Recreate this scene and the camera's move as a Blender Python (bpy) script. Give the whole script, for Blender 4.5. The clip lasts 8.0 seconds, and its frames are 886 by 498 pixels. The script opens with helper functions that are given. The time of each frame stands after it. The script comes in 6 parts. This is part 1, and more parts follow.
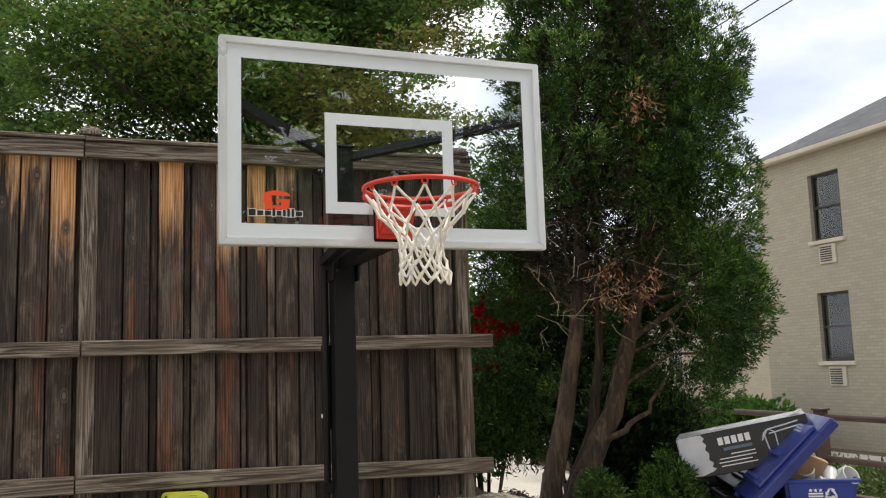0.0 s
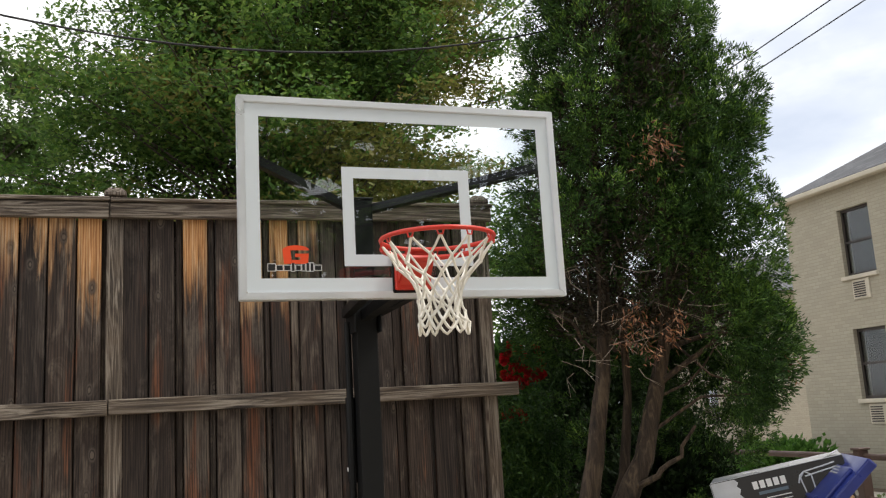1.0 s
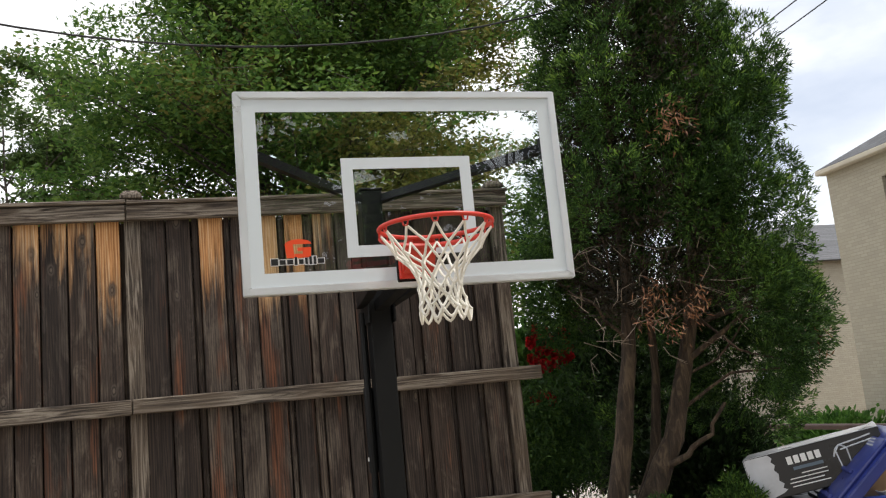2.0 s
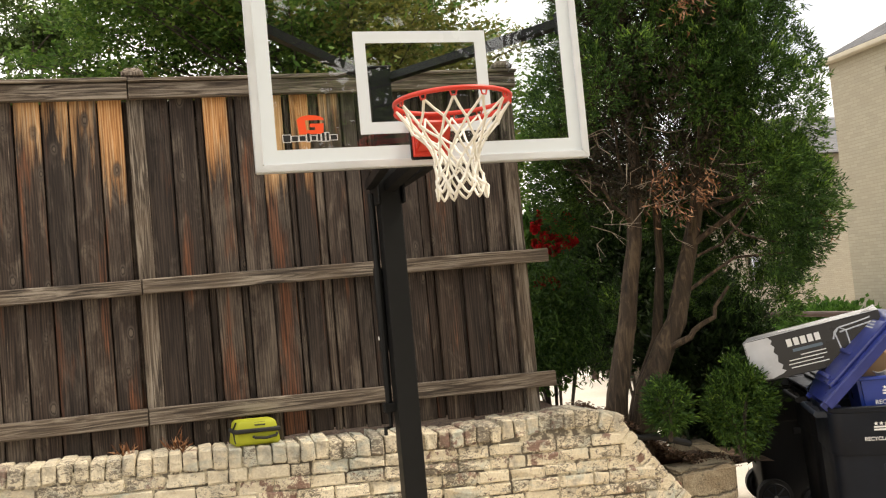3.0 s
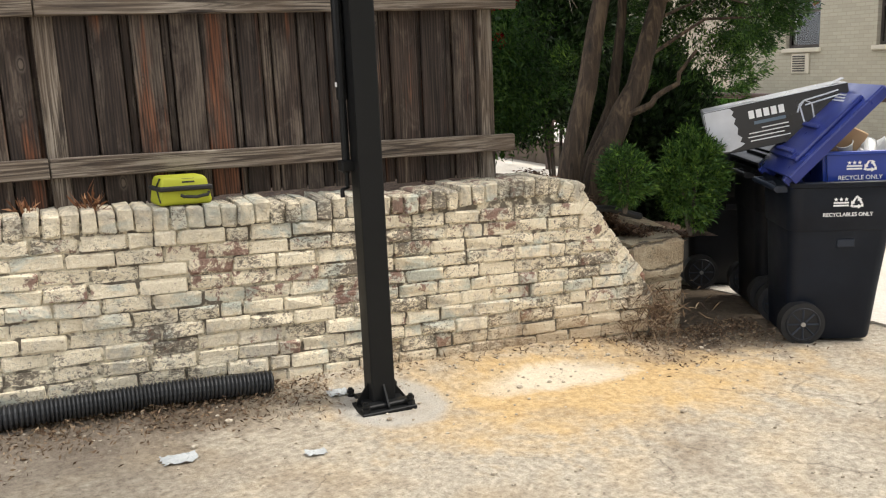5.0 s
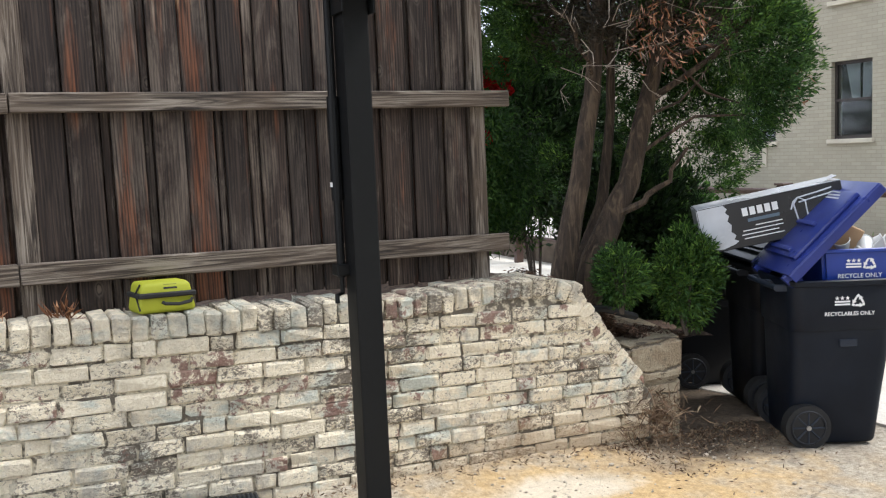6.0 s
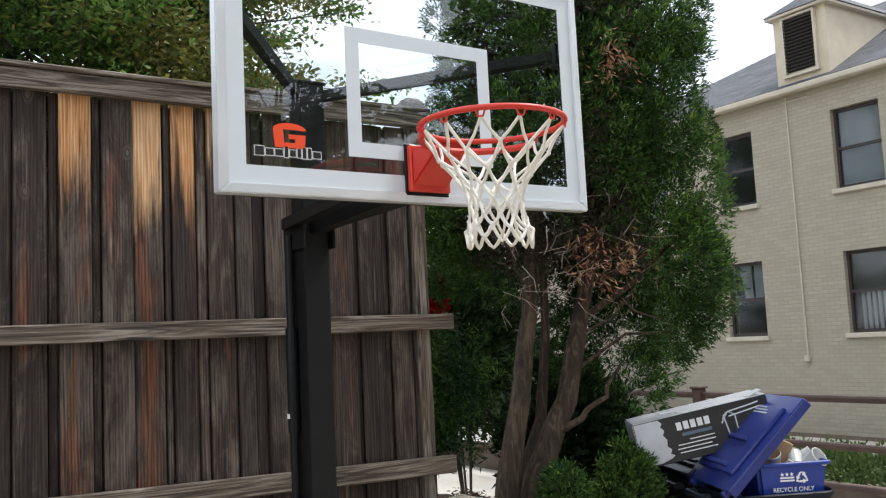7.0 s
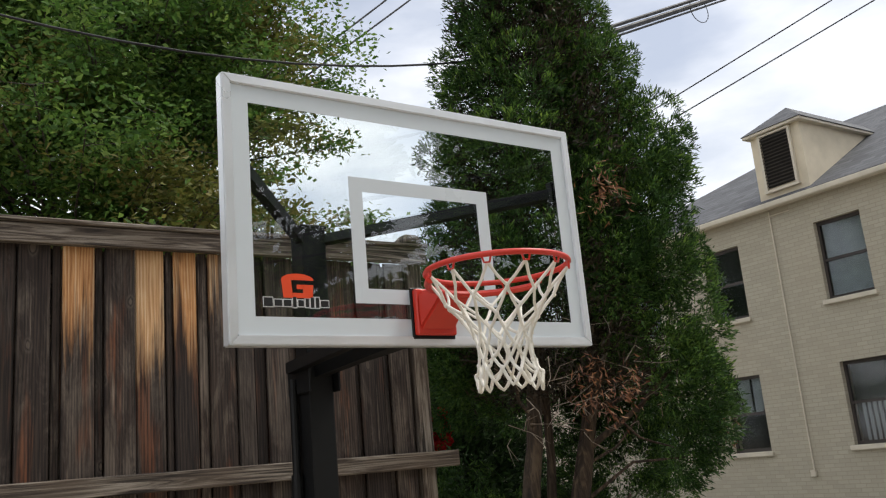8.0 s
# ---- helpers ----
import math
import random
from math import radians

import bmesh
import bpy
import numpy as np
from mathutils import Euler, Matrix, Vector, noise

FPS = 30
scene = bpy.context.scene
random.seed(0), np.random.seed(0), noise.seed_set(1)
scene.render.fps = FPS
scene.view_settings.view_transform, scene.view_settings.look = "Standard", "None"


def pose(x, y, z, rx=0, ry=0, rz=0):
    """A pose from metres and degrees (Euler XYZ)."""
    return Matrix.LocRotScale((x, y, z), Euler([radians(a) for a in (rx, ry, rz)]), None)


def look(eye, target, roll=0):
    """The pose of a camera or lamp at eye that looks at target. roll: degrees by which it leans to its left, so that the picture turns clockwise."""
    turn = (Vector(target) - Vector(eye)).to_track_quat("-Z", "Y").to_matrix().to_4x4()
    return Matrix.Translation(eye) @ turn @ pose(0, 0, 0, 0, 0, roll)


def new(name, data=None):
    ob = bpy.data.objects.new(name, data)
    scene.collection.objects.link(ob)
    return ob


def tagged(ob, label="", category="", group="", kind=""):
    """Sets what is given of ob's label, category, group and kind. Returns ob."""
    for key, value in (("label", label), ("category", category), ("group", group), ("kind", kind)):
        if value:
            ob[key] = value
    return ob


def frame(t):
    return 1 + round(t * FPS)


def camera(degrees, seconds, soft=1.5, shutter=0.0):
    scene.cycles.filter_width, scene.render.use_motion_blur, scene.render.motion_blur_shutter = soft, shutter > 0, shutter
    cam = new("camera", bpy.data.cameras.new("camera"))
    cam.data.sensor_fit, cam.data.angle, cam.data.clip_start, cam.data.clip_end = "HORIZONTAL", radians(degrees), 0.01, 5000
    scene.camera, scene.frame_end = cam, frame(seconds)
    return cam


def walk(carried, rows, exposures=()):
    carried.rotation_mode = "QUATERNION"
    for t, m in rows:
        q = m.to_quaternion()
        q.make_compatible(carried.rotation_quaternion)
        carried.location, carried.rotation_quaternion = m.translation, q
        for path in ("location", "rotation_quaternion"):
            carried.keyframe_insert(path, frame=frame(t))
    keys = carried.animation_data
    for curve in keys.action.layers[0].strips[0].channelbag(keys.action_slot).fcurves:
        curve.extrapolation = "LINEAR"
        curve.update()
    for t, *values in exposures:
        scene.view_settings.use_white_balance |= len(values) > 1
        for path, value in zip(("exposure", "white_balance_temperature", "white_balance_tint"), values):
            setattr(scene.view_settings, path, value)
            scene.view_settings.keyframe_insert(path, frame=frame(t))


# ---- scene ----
cam = camera(52.6, 8.0, soft=1.2)
PATH = [
    (0, (-1.18, -3.804, 1.819), (-0.487, -1.945, 2.077), -1.8),
    (0.5, (-1.182, -3.802, 1.832), (-0.525, -1.939, 2.144), -2.1),
    (1, (-1.138, -3.831, 1.829), (-0.508, -1.968, 2.192), -3.3),
    (2.5, (-0.903, -3.867, 1.805), (-0.399, -1.956, 2.11), -5.8),
    (3, (-1.036, -3.798, 1.771), (-0.502, -1.873, 1.874), -5.2),
    (3.5, (-1.21, -3.685, 1.726), (-0.605, -1.784, 1.594), -4.7),
    (4, (-1.182, -3.528, 1.661), (-0.592, -1.638, 1.376), -5.6),
    (4.2, (-1.175, -3.426, 1.669), (-0.6, -1.54, 1.336), -6.0),
    (5.3, (-1.453, -2.889, 1.636), (-0.591, -1.131, 1.23), -1.6),
    (5.5, (-1.457, -2.832, 1.666), (-0.583, -1.073, 1.289), -1.9),
    (6, (-1.471, -2.692, 1.682), (-0.565, -0.922, 1.472), -2.4),
    (6.5, (-1.604, -2.668, 1.815), (-0.574, -0.953, 1.81), -1.8),
    (7, (-1.708, -2.637, 1.862), (-0.601, -0.984, 2.066), -2.8),
    (7.5, (-1.741, -2.621, 1.908), (-0.614, -1.005, 2.252), -4.8),
    (8, (-1.771, -2.639, 1.937), (-0.656, -1.045, 2.404), -5.1),
]
walk(cam, [(t, look(eye, to, lean)) for t, eye, to, lean in PATH],
     [(0, 0.30, 6700, 10), (1.0, 0.26, 6700, 10), (2.5, 0.25, 6600, 10), (3.0, 0.80, 7600, 11), (3.5, 0.92, 7300, 11), (4.0, 0.80, 6700, 10), (5.5, 0.78, 6600, 10),
      (6.0, 0.78, 6000, 10), (6.5, 0.80, 5900, 10), (7.0, 0.50, 6150, 10), (7.5, 0.06, 6500, 10), (8.0, 0.0, 6500, 10)])


# ---- world, sun, exposure ----
SUN_ELEV, SUN_ROT = 58.0, 110.0
world = bpy.data.worlds.new("sky")
scene.world = world
world.use_nodes = True
wn, wl = world.node_tree.nodes, world.node_tree.links
bg = wn["Background"]
sky = wn.new("ShaderNodeTexSky")
sky.sky_type, sky.sun_disc = "NISHITA", False
sky.sun_elevation, sky.sun_rotation = radians(SUN_ELEV), radians(SUN_ROT)
sky.air_density, sky.dust_density = 1.0, 2.0
tc = wn.new("ShaderNodeTexCoord")
mp = wn.new("ShaderNodeMapping")
mp.inputs["Scale"].default_value = (1.0, 1.0, 2.6)
cl = wn.new("ShaderNodeTexNoise")
cl.inputs["Scale"].default_value, cl.inputs["Detail"].default_value, cl.inputs["Roughness"].default_value = 2.3, 7, 0.55
cr = wn.new("ShaderNodeValToRGB")
cr.color_ramp.elements[0].position, cr.color_ramp.elements[1].position = 0.34, 0.56
cr.color_ramp.elements[0].color, cr.color_ramp.elements[1].color = (0.55, 0.55, 0.55, 1), (1, 1, 1, 1)
cs = wn.new("ShaderNodeTexNoise")
cs.inputs["Scale"].default_value, cs.inputs["Detail"].default_value = 4.5, 6
cc = wn.new("ShaderNodeValToRGB")
cc.color_ramp.elements[0].position, cc.color_ramp.elements[1].position = 0.32, 0.66
cc.color_ramp.elements[0].color, cc.color_ramp.elements[1].color = (7.6, 8.1, 9.2, 1), (12.0, 12.1, 12.2, 1)
mx = wn.new("ShaderNodeMix")
mx.data_type = "RGBA"
wl.new(tc.outputs["Generated"], mp.inputs["Vector"])
for n in (cl, cs):
    wl.new(mp.outputs["Vector"], n.inputs["Vector"])
wl.new(cl.outputs["Fac"], cr.inputs["Fac"])
wl.new(cs.outputs["Fac"], cc.inputs["Fac"])
wl.new(cr.outputs["Color"], mx.inputs[0])
wl.new(sky.outputs["Color"], mx.inputs[6])
wl.new(cc.outputs["Color"], mx.inputs[7])
wl.new(mx.outputs[2], bg.inputs["Color"])
bg.inputs["Strength"].default_value = 0.112

sun = new("sun", bpy.data.lights.new("sun", "SUN"))
sun.data.energy, sun.data.angle, sun.data.color = 2.4, radians(14), (1.0, 0.95, 0.87)
sun.matrix_world = pose(0, 0, 30, 90 - SUN_ELEV, 0, 180 - SUN_ROT)


# ---- material kit ----
class Kit:
    """A node material under construction."""

    def __init__(self, name, rough=0.7, metal=0.0):
        self.m = bpy.data.materials.new(name)
        self.m.use_nodes = True
        self.n, self.l = self.m.node_tree.nodes, self.m.node_tree.links
        self.b = self.n["Principled BSDF"]
        self.b.inputs["Roughness"].default_value = rough
        self.b.inputs["Metallic"].default_value = metal

    def put(self, socket, value):
        if isinstance(value, bpy.types.NodeSocket):
            self.l.new(value, socket)
        elif isinstance(value, tuple) and len(value) == 3 and socket.type == "RGBA":
            socket.default_value = (*value, 1)
        else:
            socket.default_value = value

    def coord(self, kind="Object", scale=(1, 1, 1), shift=None):
        t = self.n.new("ShaderNodeTexCoord")
        src = t.outputs["Object"]
        if kind == "World":
            src = self.n.new("ShaderNodeNewGeometry").outputs["Position"]
        if shift is not None:
            add = self.n.new("ShaderNodeVectorMath")
            self.l.new(src, add.inputs[0])
            self.l.new(shift, add.inputs[1])
            src = add.outputs[0]
        m = self.n.new("ShaderNodeMapping")
        m.inputs["Scale"].default_value = scale
        self.l.new(src, m.inputs["Vector"])
        return m.outputs["Vector"]

    def rand(self, k=1.0, island=False):
        if island:
            r = self.n.new("ShaderNodeNewGeometry").outputs["Random Per Island"]
        else:
            r = self.n.new("ShaderNodeObjectInfo").outputs["Random"]
        return self.math("MULTIPLY", r, k) if k != 1.0 else r

    def noise(self, vec, scale=5.0, detail=5, rough=0.55, dist=0.0):
        t = self.n.new("ShaderNodeTexNoise")
        self.l.new(vec, t.inputs["Vector"])
        for k, v in (("Scale", scale), ("Detail", detail), ("Roughness", rough), ("Distortion", dist)):
            t.inputs[k].default_value = v
        return t.outputs["Fac"]

    def voronoi(self, vec, scale=5.0, rand=1.0, out="Distance", feature="F1", space="3D"):
        t = self.n.new("ShaderNodeTexVoronoi")
        t.feature, t.voronoi_dimensions = feature, space
        self.l.new(vec, t.inputs["Vector"])
        t.inputs["Scale"].default_value, t.inputs["Randomness"].default_value = scale, rand
        return t.outputs[out]

    def wave(self, vec, scale, dist, detail=3, dscale=1.5):
        t = self.n.new("ShaderNodeTexWave")
        self.l.new(vec, t.inputs["Vector"])
        for k, v in (("Scale", scale), ("Distortion", dist), ("Detail", detail), ("Detail Scale", dscale)):
            t.inputs[k].default_value = v
        return t.outputs["Fac"]

    def brick(self, vec, c1, c2, mortar, w, h, gap):
        t = self.n.new("ShaderNodeTexBrick")
        self.l.new(vec, t.inputs["Vector"])
        self.put(t.inputs["Color1"], c1), self.put(t.inputs["Color2"], c2), self.put(t.inputs["Mortar"], mortar)
        t.inputs["Scale"].default_value = 1.0
        t.inputs["Brick Width"].default_value, t.inputs["Row Height"].default_value = w, h
        t.inputs["Mortar Size"].default_value, t.inputs["Mortar Smooth"].default_value = gap, 0.4
        return t.outputs["Color"], t.outputs["Fac"]

    def ramp(self, fac, *stops):
        r = self.n.new("ShaderNodeValToRGB")
        e = r.color_ramp.elements
        while len(e) < len(stops):
            e.new(0.5)
        for k, (p, c) in zip(e, stops):
            k.position = p
            k.color = (c, c, c, 1) if isinstance(c, (int, float)) else (*c, 1)
        self.l.new(fac, r.inputs["Fac"])
        return r.outputs["Color"]

    def mix(self, fac, a, b, blend="MIX"):
        m = self.n.new("ShaderNodeMix")
        m.data_type, m.blend_type = "RGBA", blend
        for k, v in (("Factor", fac), ("A", a), ("B", b)):
            s = [i for i in m.inputs if i.name == k and (i.type == "RGBA" or (k == "Factor" and i.type == "VALUE"))][0]
            self.put(s, v)
        return [o for o in m.outputs if o.type == "RGBA"][0]

    def math(self, op, a, b=0.0):
        m = self.n.new("ShaderNodeMath")
        m.operation = op
        self.put(m.inputs[0], a), self.put(m.inputs[1], b)
        return m.outputs[0]

    def axis(self, vec, i):
        s = self.n.new("ShaderNodeSeparateXYZ")
        self.l.new(vec, s.inputs[0])
        return s.outputs[i]

    def xyz(self, x, y, z):
        c = self.n.new("ShaderNodeCombineXYZ")
        for s, v in zip(c.inputs, (x, y, z)):
            self.put(s, v)
        return c.outputs[0]

    def done(self, color=None, rough=None, height=None, strength=0.3, distance=0.01):
        if color is not None:
            self.put(self.b.inputs["Base Color"], color)
        if rough is not None:
            self.put(self.b.inputs["Roughness"], rough)
        if height is not None:
            u = self.n.new("ShaderNodeBump")
            u.inputs["Strength"].default_value, u.inputs["Distance"].default_value = strength, distance
            self.l.new(height, u.inputs["Height"])
            self.l.new(u.outputs[0], self.b.inputs["Normal"])
        return self.m


def plain(name, color, rough=0.5, metal=0.0, grain=60.0, amount=0.25, strength=0.08):
    """Paint, plastic or metal with faint soiling and grain."""
    k = Kit(name, rough, metal)
    v = k.coord()
    big, fine = k.noise(v, 3.0, 5), k.noise(v, grain, 3)
    dark = tuple(c * (1 - amount) for c in color)
    col = k.mix(k.ramp(big, (0.35, 0.0), (0.65, 1.0)), dark, color)
    return k.done(col, k.ramp(big, (0.3, min(1, rough + 0.12)), (0.7, max(0.03, rough - 0.08))), fine, strength, 0.002)


def make_board_wood(name="weathered_fence_wood", start=9.0, lift=0.0, rust=0.62):
    """Old board: dark weathered skin, grey bleached streaks, rusty runs, knots; start: how far down the sheltered top is still bare."""
    k = Kit(name, 0.85)
    r = k.rand()
    shift = k.xyz(k.math("MULTIPLY", r, 37.0), k.math("MULTIPLY", r, 11.0), k.math("MULTIPLY", r, 23.0))
    o = k.coord("Object")
    grain = k.noise(k.coord("Object", (48, 30, 1.9), shift), 1.0, 7, 0.62, 1.6)
    fine = k.noise(k.coord("Object", (230, 120, 7), shift), 1.0, 3, 0.65)
    cath = k.wave(k.coord("Object", (11, 1, 1.0), shift), 2.0, 7.0, 3, 0.9)
    patch = k.noise(k.coord("Object", (8, 5, 2.2), shift), 1.0, 6, 0.68, 0.7)
    lines = k.math("ADD", k.math("MULTIPLY", grain, 0.76), k.math("MULTIPLY", cath, 0.16))
    base = k.ramp(lines, (0.30, (0.007, 0.0045, 0.0035)), (0.47, (0.021, 0.0135, 0.010)), (0.70, (0.052, 0.035, 0.025)))
    grey = k.ramp(k.math("ADD", k.math("MULTIPLY", fine, 0.4), k.math("MULTIPLY", lines, 0.6)), (0.34, (0.020, 0.016, 0.0135)), (0.62, (0.145, 0.122, 0.102)))
    col = k.mix(k.ramp(k.math("ADD", patch, k.math("MULTIPLY", k.math("SUBTRACT", r, 0.5), 0.16)), (0.47, 0.0), (0.63, 0.85)), base, grey)
    warm = k.ramp(lines, (0.34, (0.030, 0.011, 0.005)), (0.62, (0.20, 0.070, 0.024)))
    runs = k.noise(k.coord("Object", (9, 6, 0.9), shift), 1.0, 5, 0.62)
    col = k.mix(k.math("MULTIPLY", k.ramp(runs, (rust - 0.04, 0.0), (rust + 0.08, 1.0)), 0.75), col, warm)
    # pale scraped streaks
    streak = k.noise(k.coord("Object", (40, 20, 1.2), shift), 1.0, 5, 0.6)
    col = k.mix(k.ramp(streak, (0.65, 0.0), (0.73, 0.6)), col, k.ramp(fine, (0.3, (0.11, 0.09, 0.07)), (0.7, (0.32, 0.275, 0.225))))
    tone = k.ramp(k.math("FRACT", k.math("MULTIPLY", r, 3.7)), (0.0, (0.78, 0.72, 0.68)), (0.5, (1.12, 1.04, 0.97)), (1.0, (1.5, 1.40, 1.28)))
    col = k.mix(1.0, col, tone, "MULTIPLY")
    # bare wood that the cap board has sheltered, ending in ragged tongues
    if start < 4:
        z = k.axis(o, 2)
        tongue = k.noise(k.coord("Object", (17, 8, 0.8), shift), 1.0, 6, 0.66, 0.6)
        reach = k.math("ADD", z, k.math("MULTIPLY", k.math("SUBTRACT", tongue, 0.5), 1.9))
        fac = k.ramp(k.math("MULTIPLY", k.math("SUBTRACT", reach, start - 0.25), 1.6), (0.2, 0.0), (0.8, 0.95))
        bright = k.ramp(k.math("ADD", k.math("MULTIPLY", lines, 0.75), k.math("MULTIPLY", patch, 0.25)), (0.30, (0.22 + lift * 0.2, 0.080 + lift * 0.14, 0.024 + lift * 0.08)), (0.48, (0.56 + lift * 0.1, 0.27 + lift * 0.18, 0.10 + lift * 0.14)), (0.64, (0.74, 0.54 + lift * 0.05, 0.32 + lift * 0.1)))
        col = k.mix(fac, col, bright)
    # knots with a pale ring, the grain darker round them
    at = k.coord("Object", (1, 1, 1), shift)
    spot = k.xyz(k.math("MULTIPLY", k.axis(at, 0), 7.0), k.math("MULTIPLY", k.axis(at, 2), 3.6), 0.0)
    kv = k.voronoi(spot, 1.0, 1.0, "Distance", "F1", "2D")
    some = k.ramp(k.axis(k.voronoi(spot, 1.0, 1.0, "Color", "F1", "2D"), 0), (0.60, 0.0), (0.75, 1.0))
    kv = k.math("ADD", kv, k.math("ADD", k.math("MULTIPLY", k.math("SUBTRACT", fine, 0.5), 0.07), k.math("MULTIPLY", k.math("SUBTRACT", patch, 0.5), 0.25)))
    ring = k.ramp(kv, (0.04, (0.11, 0.085, 0.066)), (0.07, (0.010, 0.007, 0.005)), (0.10, (0.075, 0.056, 0.043)), (0.15, (0.030, 0.022, 0.017)))
    col = k.mix(k.math("MULTIPLY", k.ramp(kv, (0.12, 0.9), (0.20, 0.0)), some), col, ring)
    h = k.math("ADD", lines, k.math("MULTIPLY", fine, 0.5))
    return k.done(col, k.ramp(grain, (0.3, 0.95), (0.7, 0.75)), h, 0.6, 0.004)


def make_rail_wood(name="rail_wood", along=0):
    k = Kit(name, 0.85)
    r = k.rand()
    shift = k.xyz(k.math("MULTIPLY", r, 31.0), k.math("MULTIPLY", r, 17.0), k.math("MULTIPLY", r, 9.0))
    s1 = [34, 34, 34]
    s1[along] = 1.5
    s2 = [160, 160, 160]
    s2[along] = 5
    grain = k.noise(k.coord("Object", tuple(s1), shift), 1.0, 6, 0.6, 2.2)
    fine = k.noise(k.coord("Object", tuple(s2), shift), 1.0, 3)
    patch = k.noise(k.coord("Object", (3, 3, 3), shift), 1.0, 4)
    col = k.ramp(grain, (0.40, (0.016, 0.011, 0.008)), (0.49, (0.085, 0.066, 0.050)), (0.62, (0.25, 0.215, 0.175)))
    col = k.mix(k.math("MULTIPLY", k.ramp(patch, (0.4, 0.0), (0.65, 1.0)), 0.5), col, (0.105, 0.074, 0.050))
    kv = k.voronoi(k.coord("Object", (2.2, 9, 9) if along == 0 else (9, 9, 2.2), shift), 1.0)
    col = k.mix(k.ramp(kv, (0.08, 1.0), (0.14, 0.0)), col, (0.045, 0.028, 0.02))
    return k.done(col, None, k.math("ADD", grain, k.math("MULTIPLY", fine, 0.5)), 0.5, 0.004)


def brick_colour(k, r):
    """Cream paint worn off red brick, with blue-green and grey remains of older coats."""
    w = k.coord("World")
    big, mid, fine = k.noise(w, 2.1, 5, 0.6), k.noise(w, 9.0, 6, 0.65, 0.3), k.noise(w, 70.0, 5, 0.7)
    r2, r3 = k.math("FRACT", k.math("MULTIPLY", r, 5.7)), k.math("FRACT", k.math("MULTIPLY", r, 13.3))
    cream = k.ramp(fine, (0.3, (0.74, 0.635, 0.45)), (0.7, (0.95, 0.86, 0.675)))
    grey = k.ramp(fine, (0.3, (0.34, 0.31, 0.26)), (0.7, (0.60, 0.56, 0.47)))
    blue = k.ramp(fine, (0.3, (0.34, 0.39, 0.36)), (0.7, (0.56, 0.62, 0.56)))
    red = k.ramp(fine, (0.3, (0.13, 0.060, 0.045)), (0.7, (0.34, 0.19, 0.145)))
    dark = k.ramp(fine, (0.3, (0.065, 0.050, 0.038)), (0.7, (0.21, 0.17, 0.13)))
    col = k.mix(k.ramp(k.math("ADD", mid, k.math("ADD", k.math("MULTIPLY", k.math("SUBTRACT", big, 0.5), 1.0), k.math("MULTIPLY", k.math("SUBTRACT", r3, 0.5), 0.05))), (0.55, 0.0), (0.70, 0.7)), cream, grey)
    b2 = k.noise(k.coord("World", (1, 1, 1.5)), 3.0, 5, 0.65, 0.5)
    col = k.mix(k.ramp(k.math("ADD", b2, k.math("MULTIPLY", k.math("SUBTRACT", r, 0.5), 0.07)), (0.53, 0.0), (0.64, 0.7)), col, blue)
    # flaked spots, thick in some stretches and on some bricks
    flake = k.noise(k.coord("World", (1, 1, 1.7)), 34.0, 9, 0.80, 0.8)
    where = k.math("ADD", k.math("MULTIPLY", k.math("SUBTRACT", k.noise(w, 3.3, 5, 0.6), 0.5), 0.5), k.math("MULTIPLY", k.math("SUBTRACT", r2, 0.5), 0.13))
    col = k.mix(k.ramp(k.math("ADD", flake, where), (0.54, 0.0), (0.59, 0.9)), col, dark)
    chip = k.math("ADD", k.noise(w, 13.0, 8, 0.75, 0.4), k.math("MULTIPLY", k.math("SUBTRACT", k.noise(k.coord("World", (1.3, 1, 1.9)), 1.7, 3), 0.5), 0.7))
    col = k.mix(k.ramp(k.math("ADD", chip, k.math("MULTIPLY", k.math("SUBTRACT", r3, 0.5), 0.17)), (0.625, 0.0), (0.67, 0.9)), col, red)
    # rain grime under the coping, with a ragged lower edge
    z = k.axis(w, 2)
    grime = k.math("ADD", z, k.math("MULTIPLY", k.noise(w, 5.0, 5, 0.65), 0.6))
    col = k.mix(k.math("MULTIPLY", k.ramp(k.math("SUBTRACT", grime, 0.58), (0.50, 0.0), (0.76, 0.55)), k.ramp(mid, (0.38, 0.15), (0.6, 1.0))), col, (0.22, 0.20, 0.165))
    # sand-coloured splash above the ground, strongest at the sloping end
    splash = k.math("SUBTRACT", k.math("ADD", k.math("MULTIPLY", k.noise(w, 4.0, 6, 0.7), 0.7), k.math("MULTIPLY", k.ramp(k.axis(w, 0), (0.0, 0.0), (1.0, 0.16)), 1.0)), z)
    col = k.mix(k.ramp(splash, (0.16, 0.0), (0.45, 0.6)), col, (0.36, 0.24, 0.13))
    return col, k.math("ADD", fine, k.math("ADD", k.math("MULTIPLY", mid, 1.2), k.math("MULTIPLY", flake, -0.8)))


def make_brick():
    k = Kit("painted_worn_brick", 0.85)
    col, h = brick_colour(k, k.rand())
    return k.done(col, None, h, 1.0, 0.012)


def make_mortar():
    k = Kit("old_mortar", 0.95)
    w = k.coord("World")
    f, b = k.noise(w, 70, 5, 0.7), k.noise(w, 5, 4)
    col = k.ramp(f, (0.3, (0.46, 0.40, 0.29)), (0.7, (0.76, 0.69, 0.53)))
    col = k.mix(k.ramp(k.math("ADD", b, k.math("MULTIPLY", k.math("SUBTRACT", k.noise(w, 20, 5, 0.7), 0.5), 0.9)), (0.43, 0.0), (0.55, 0.9)), col, (0.085, 0.070, 0.054))
    return k.done(col, None, f, 0.9, 0.01)


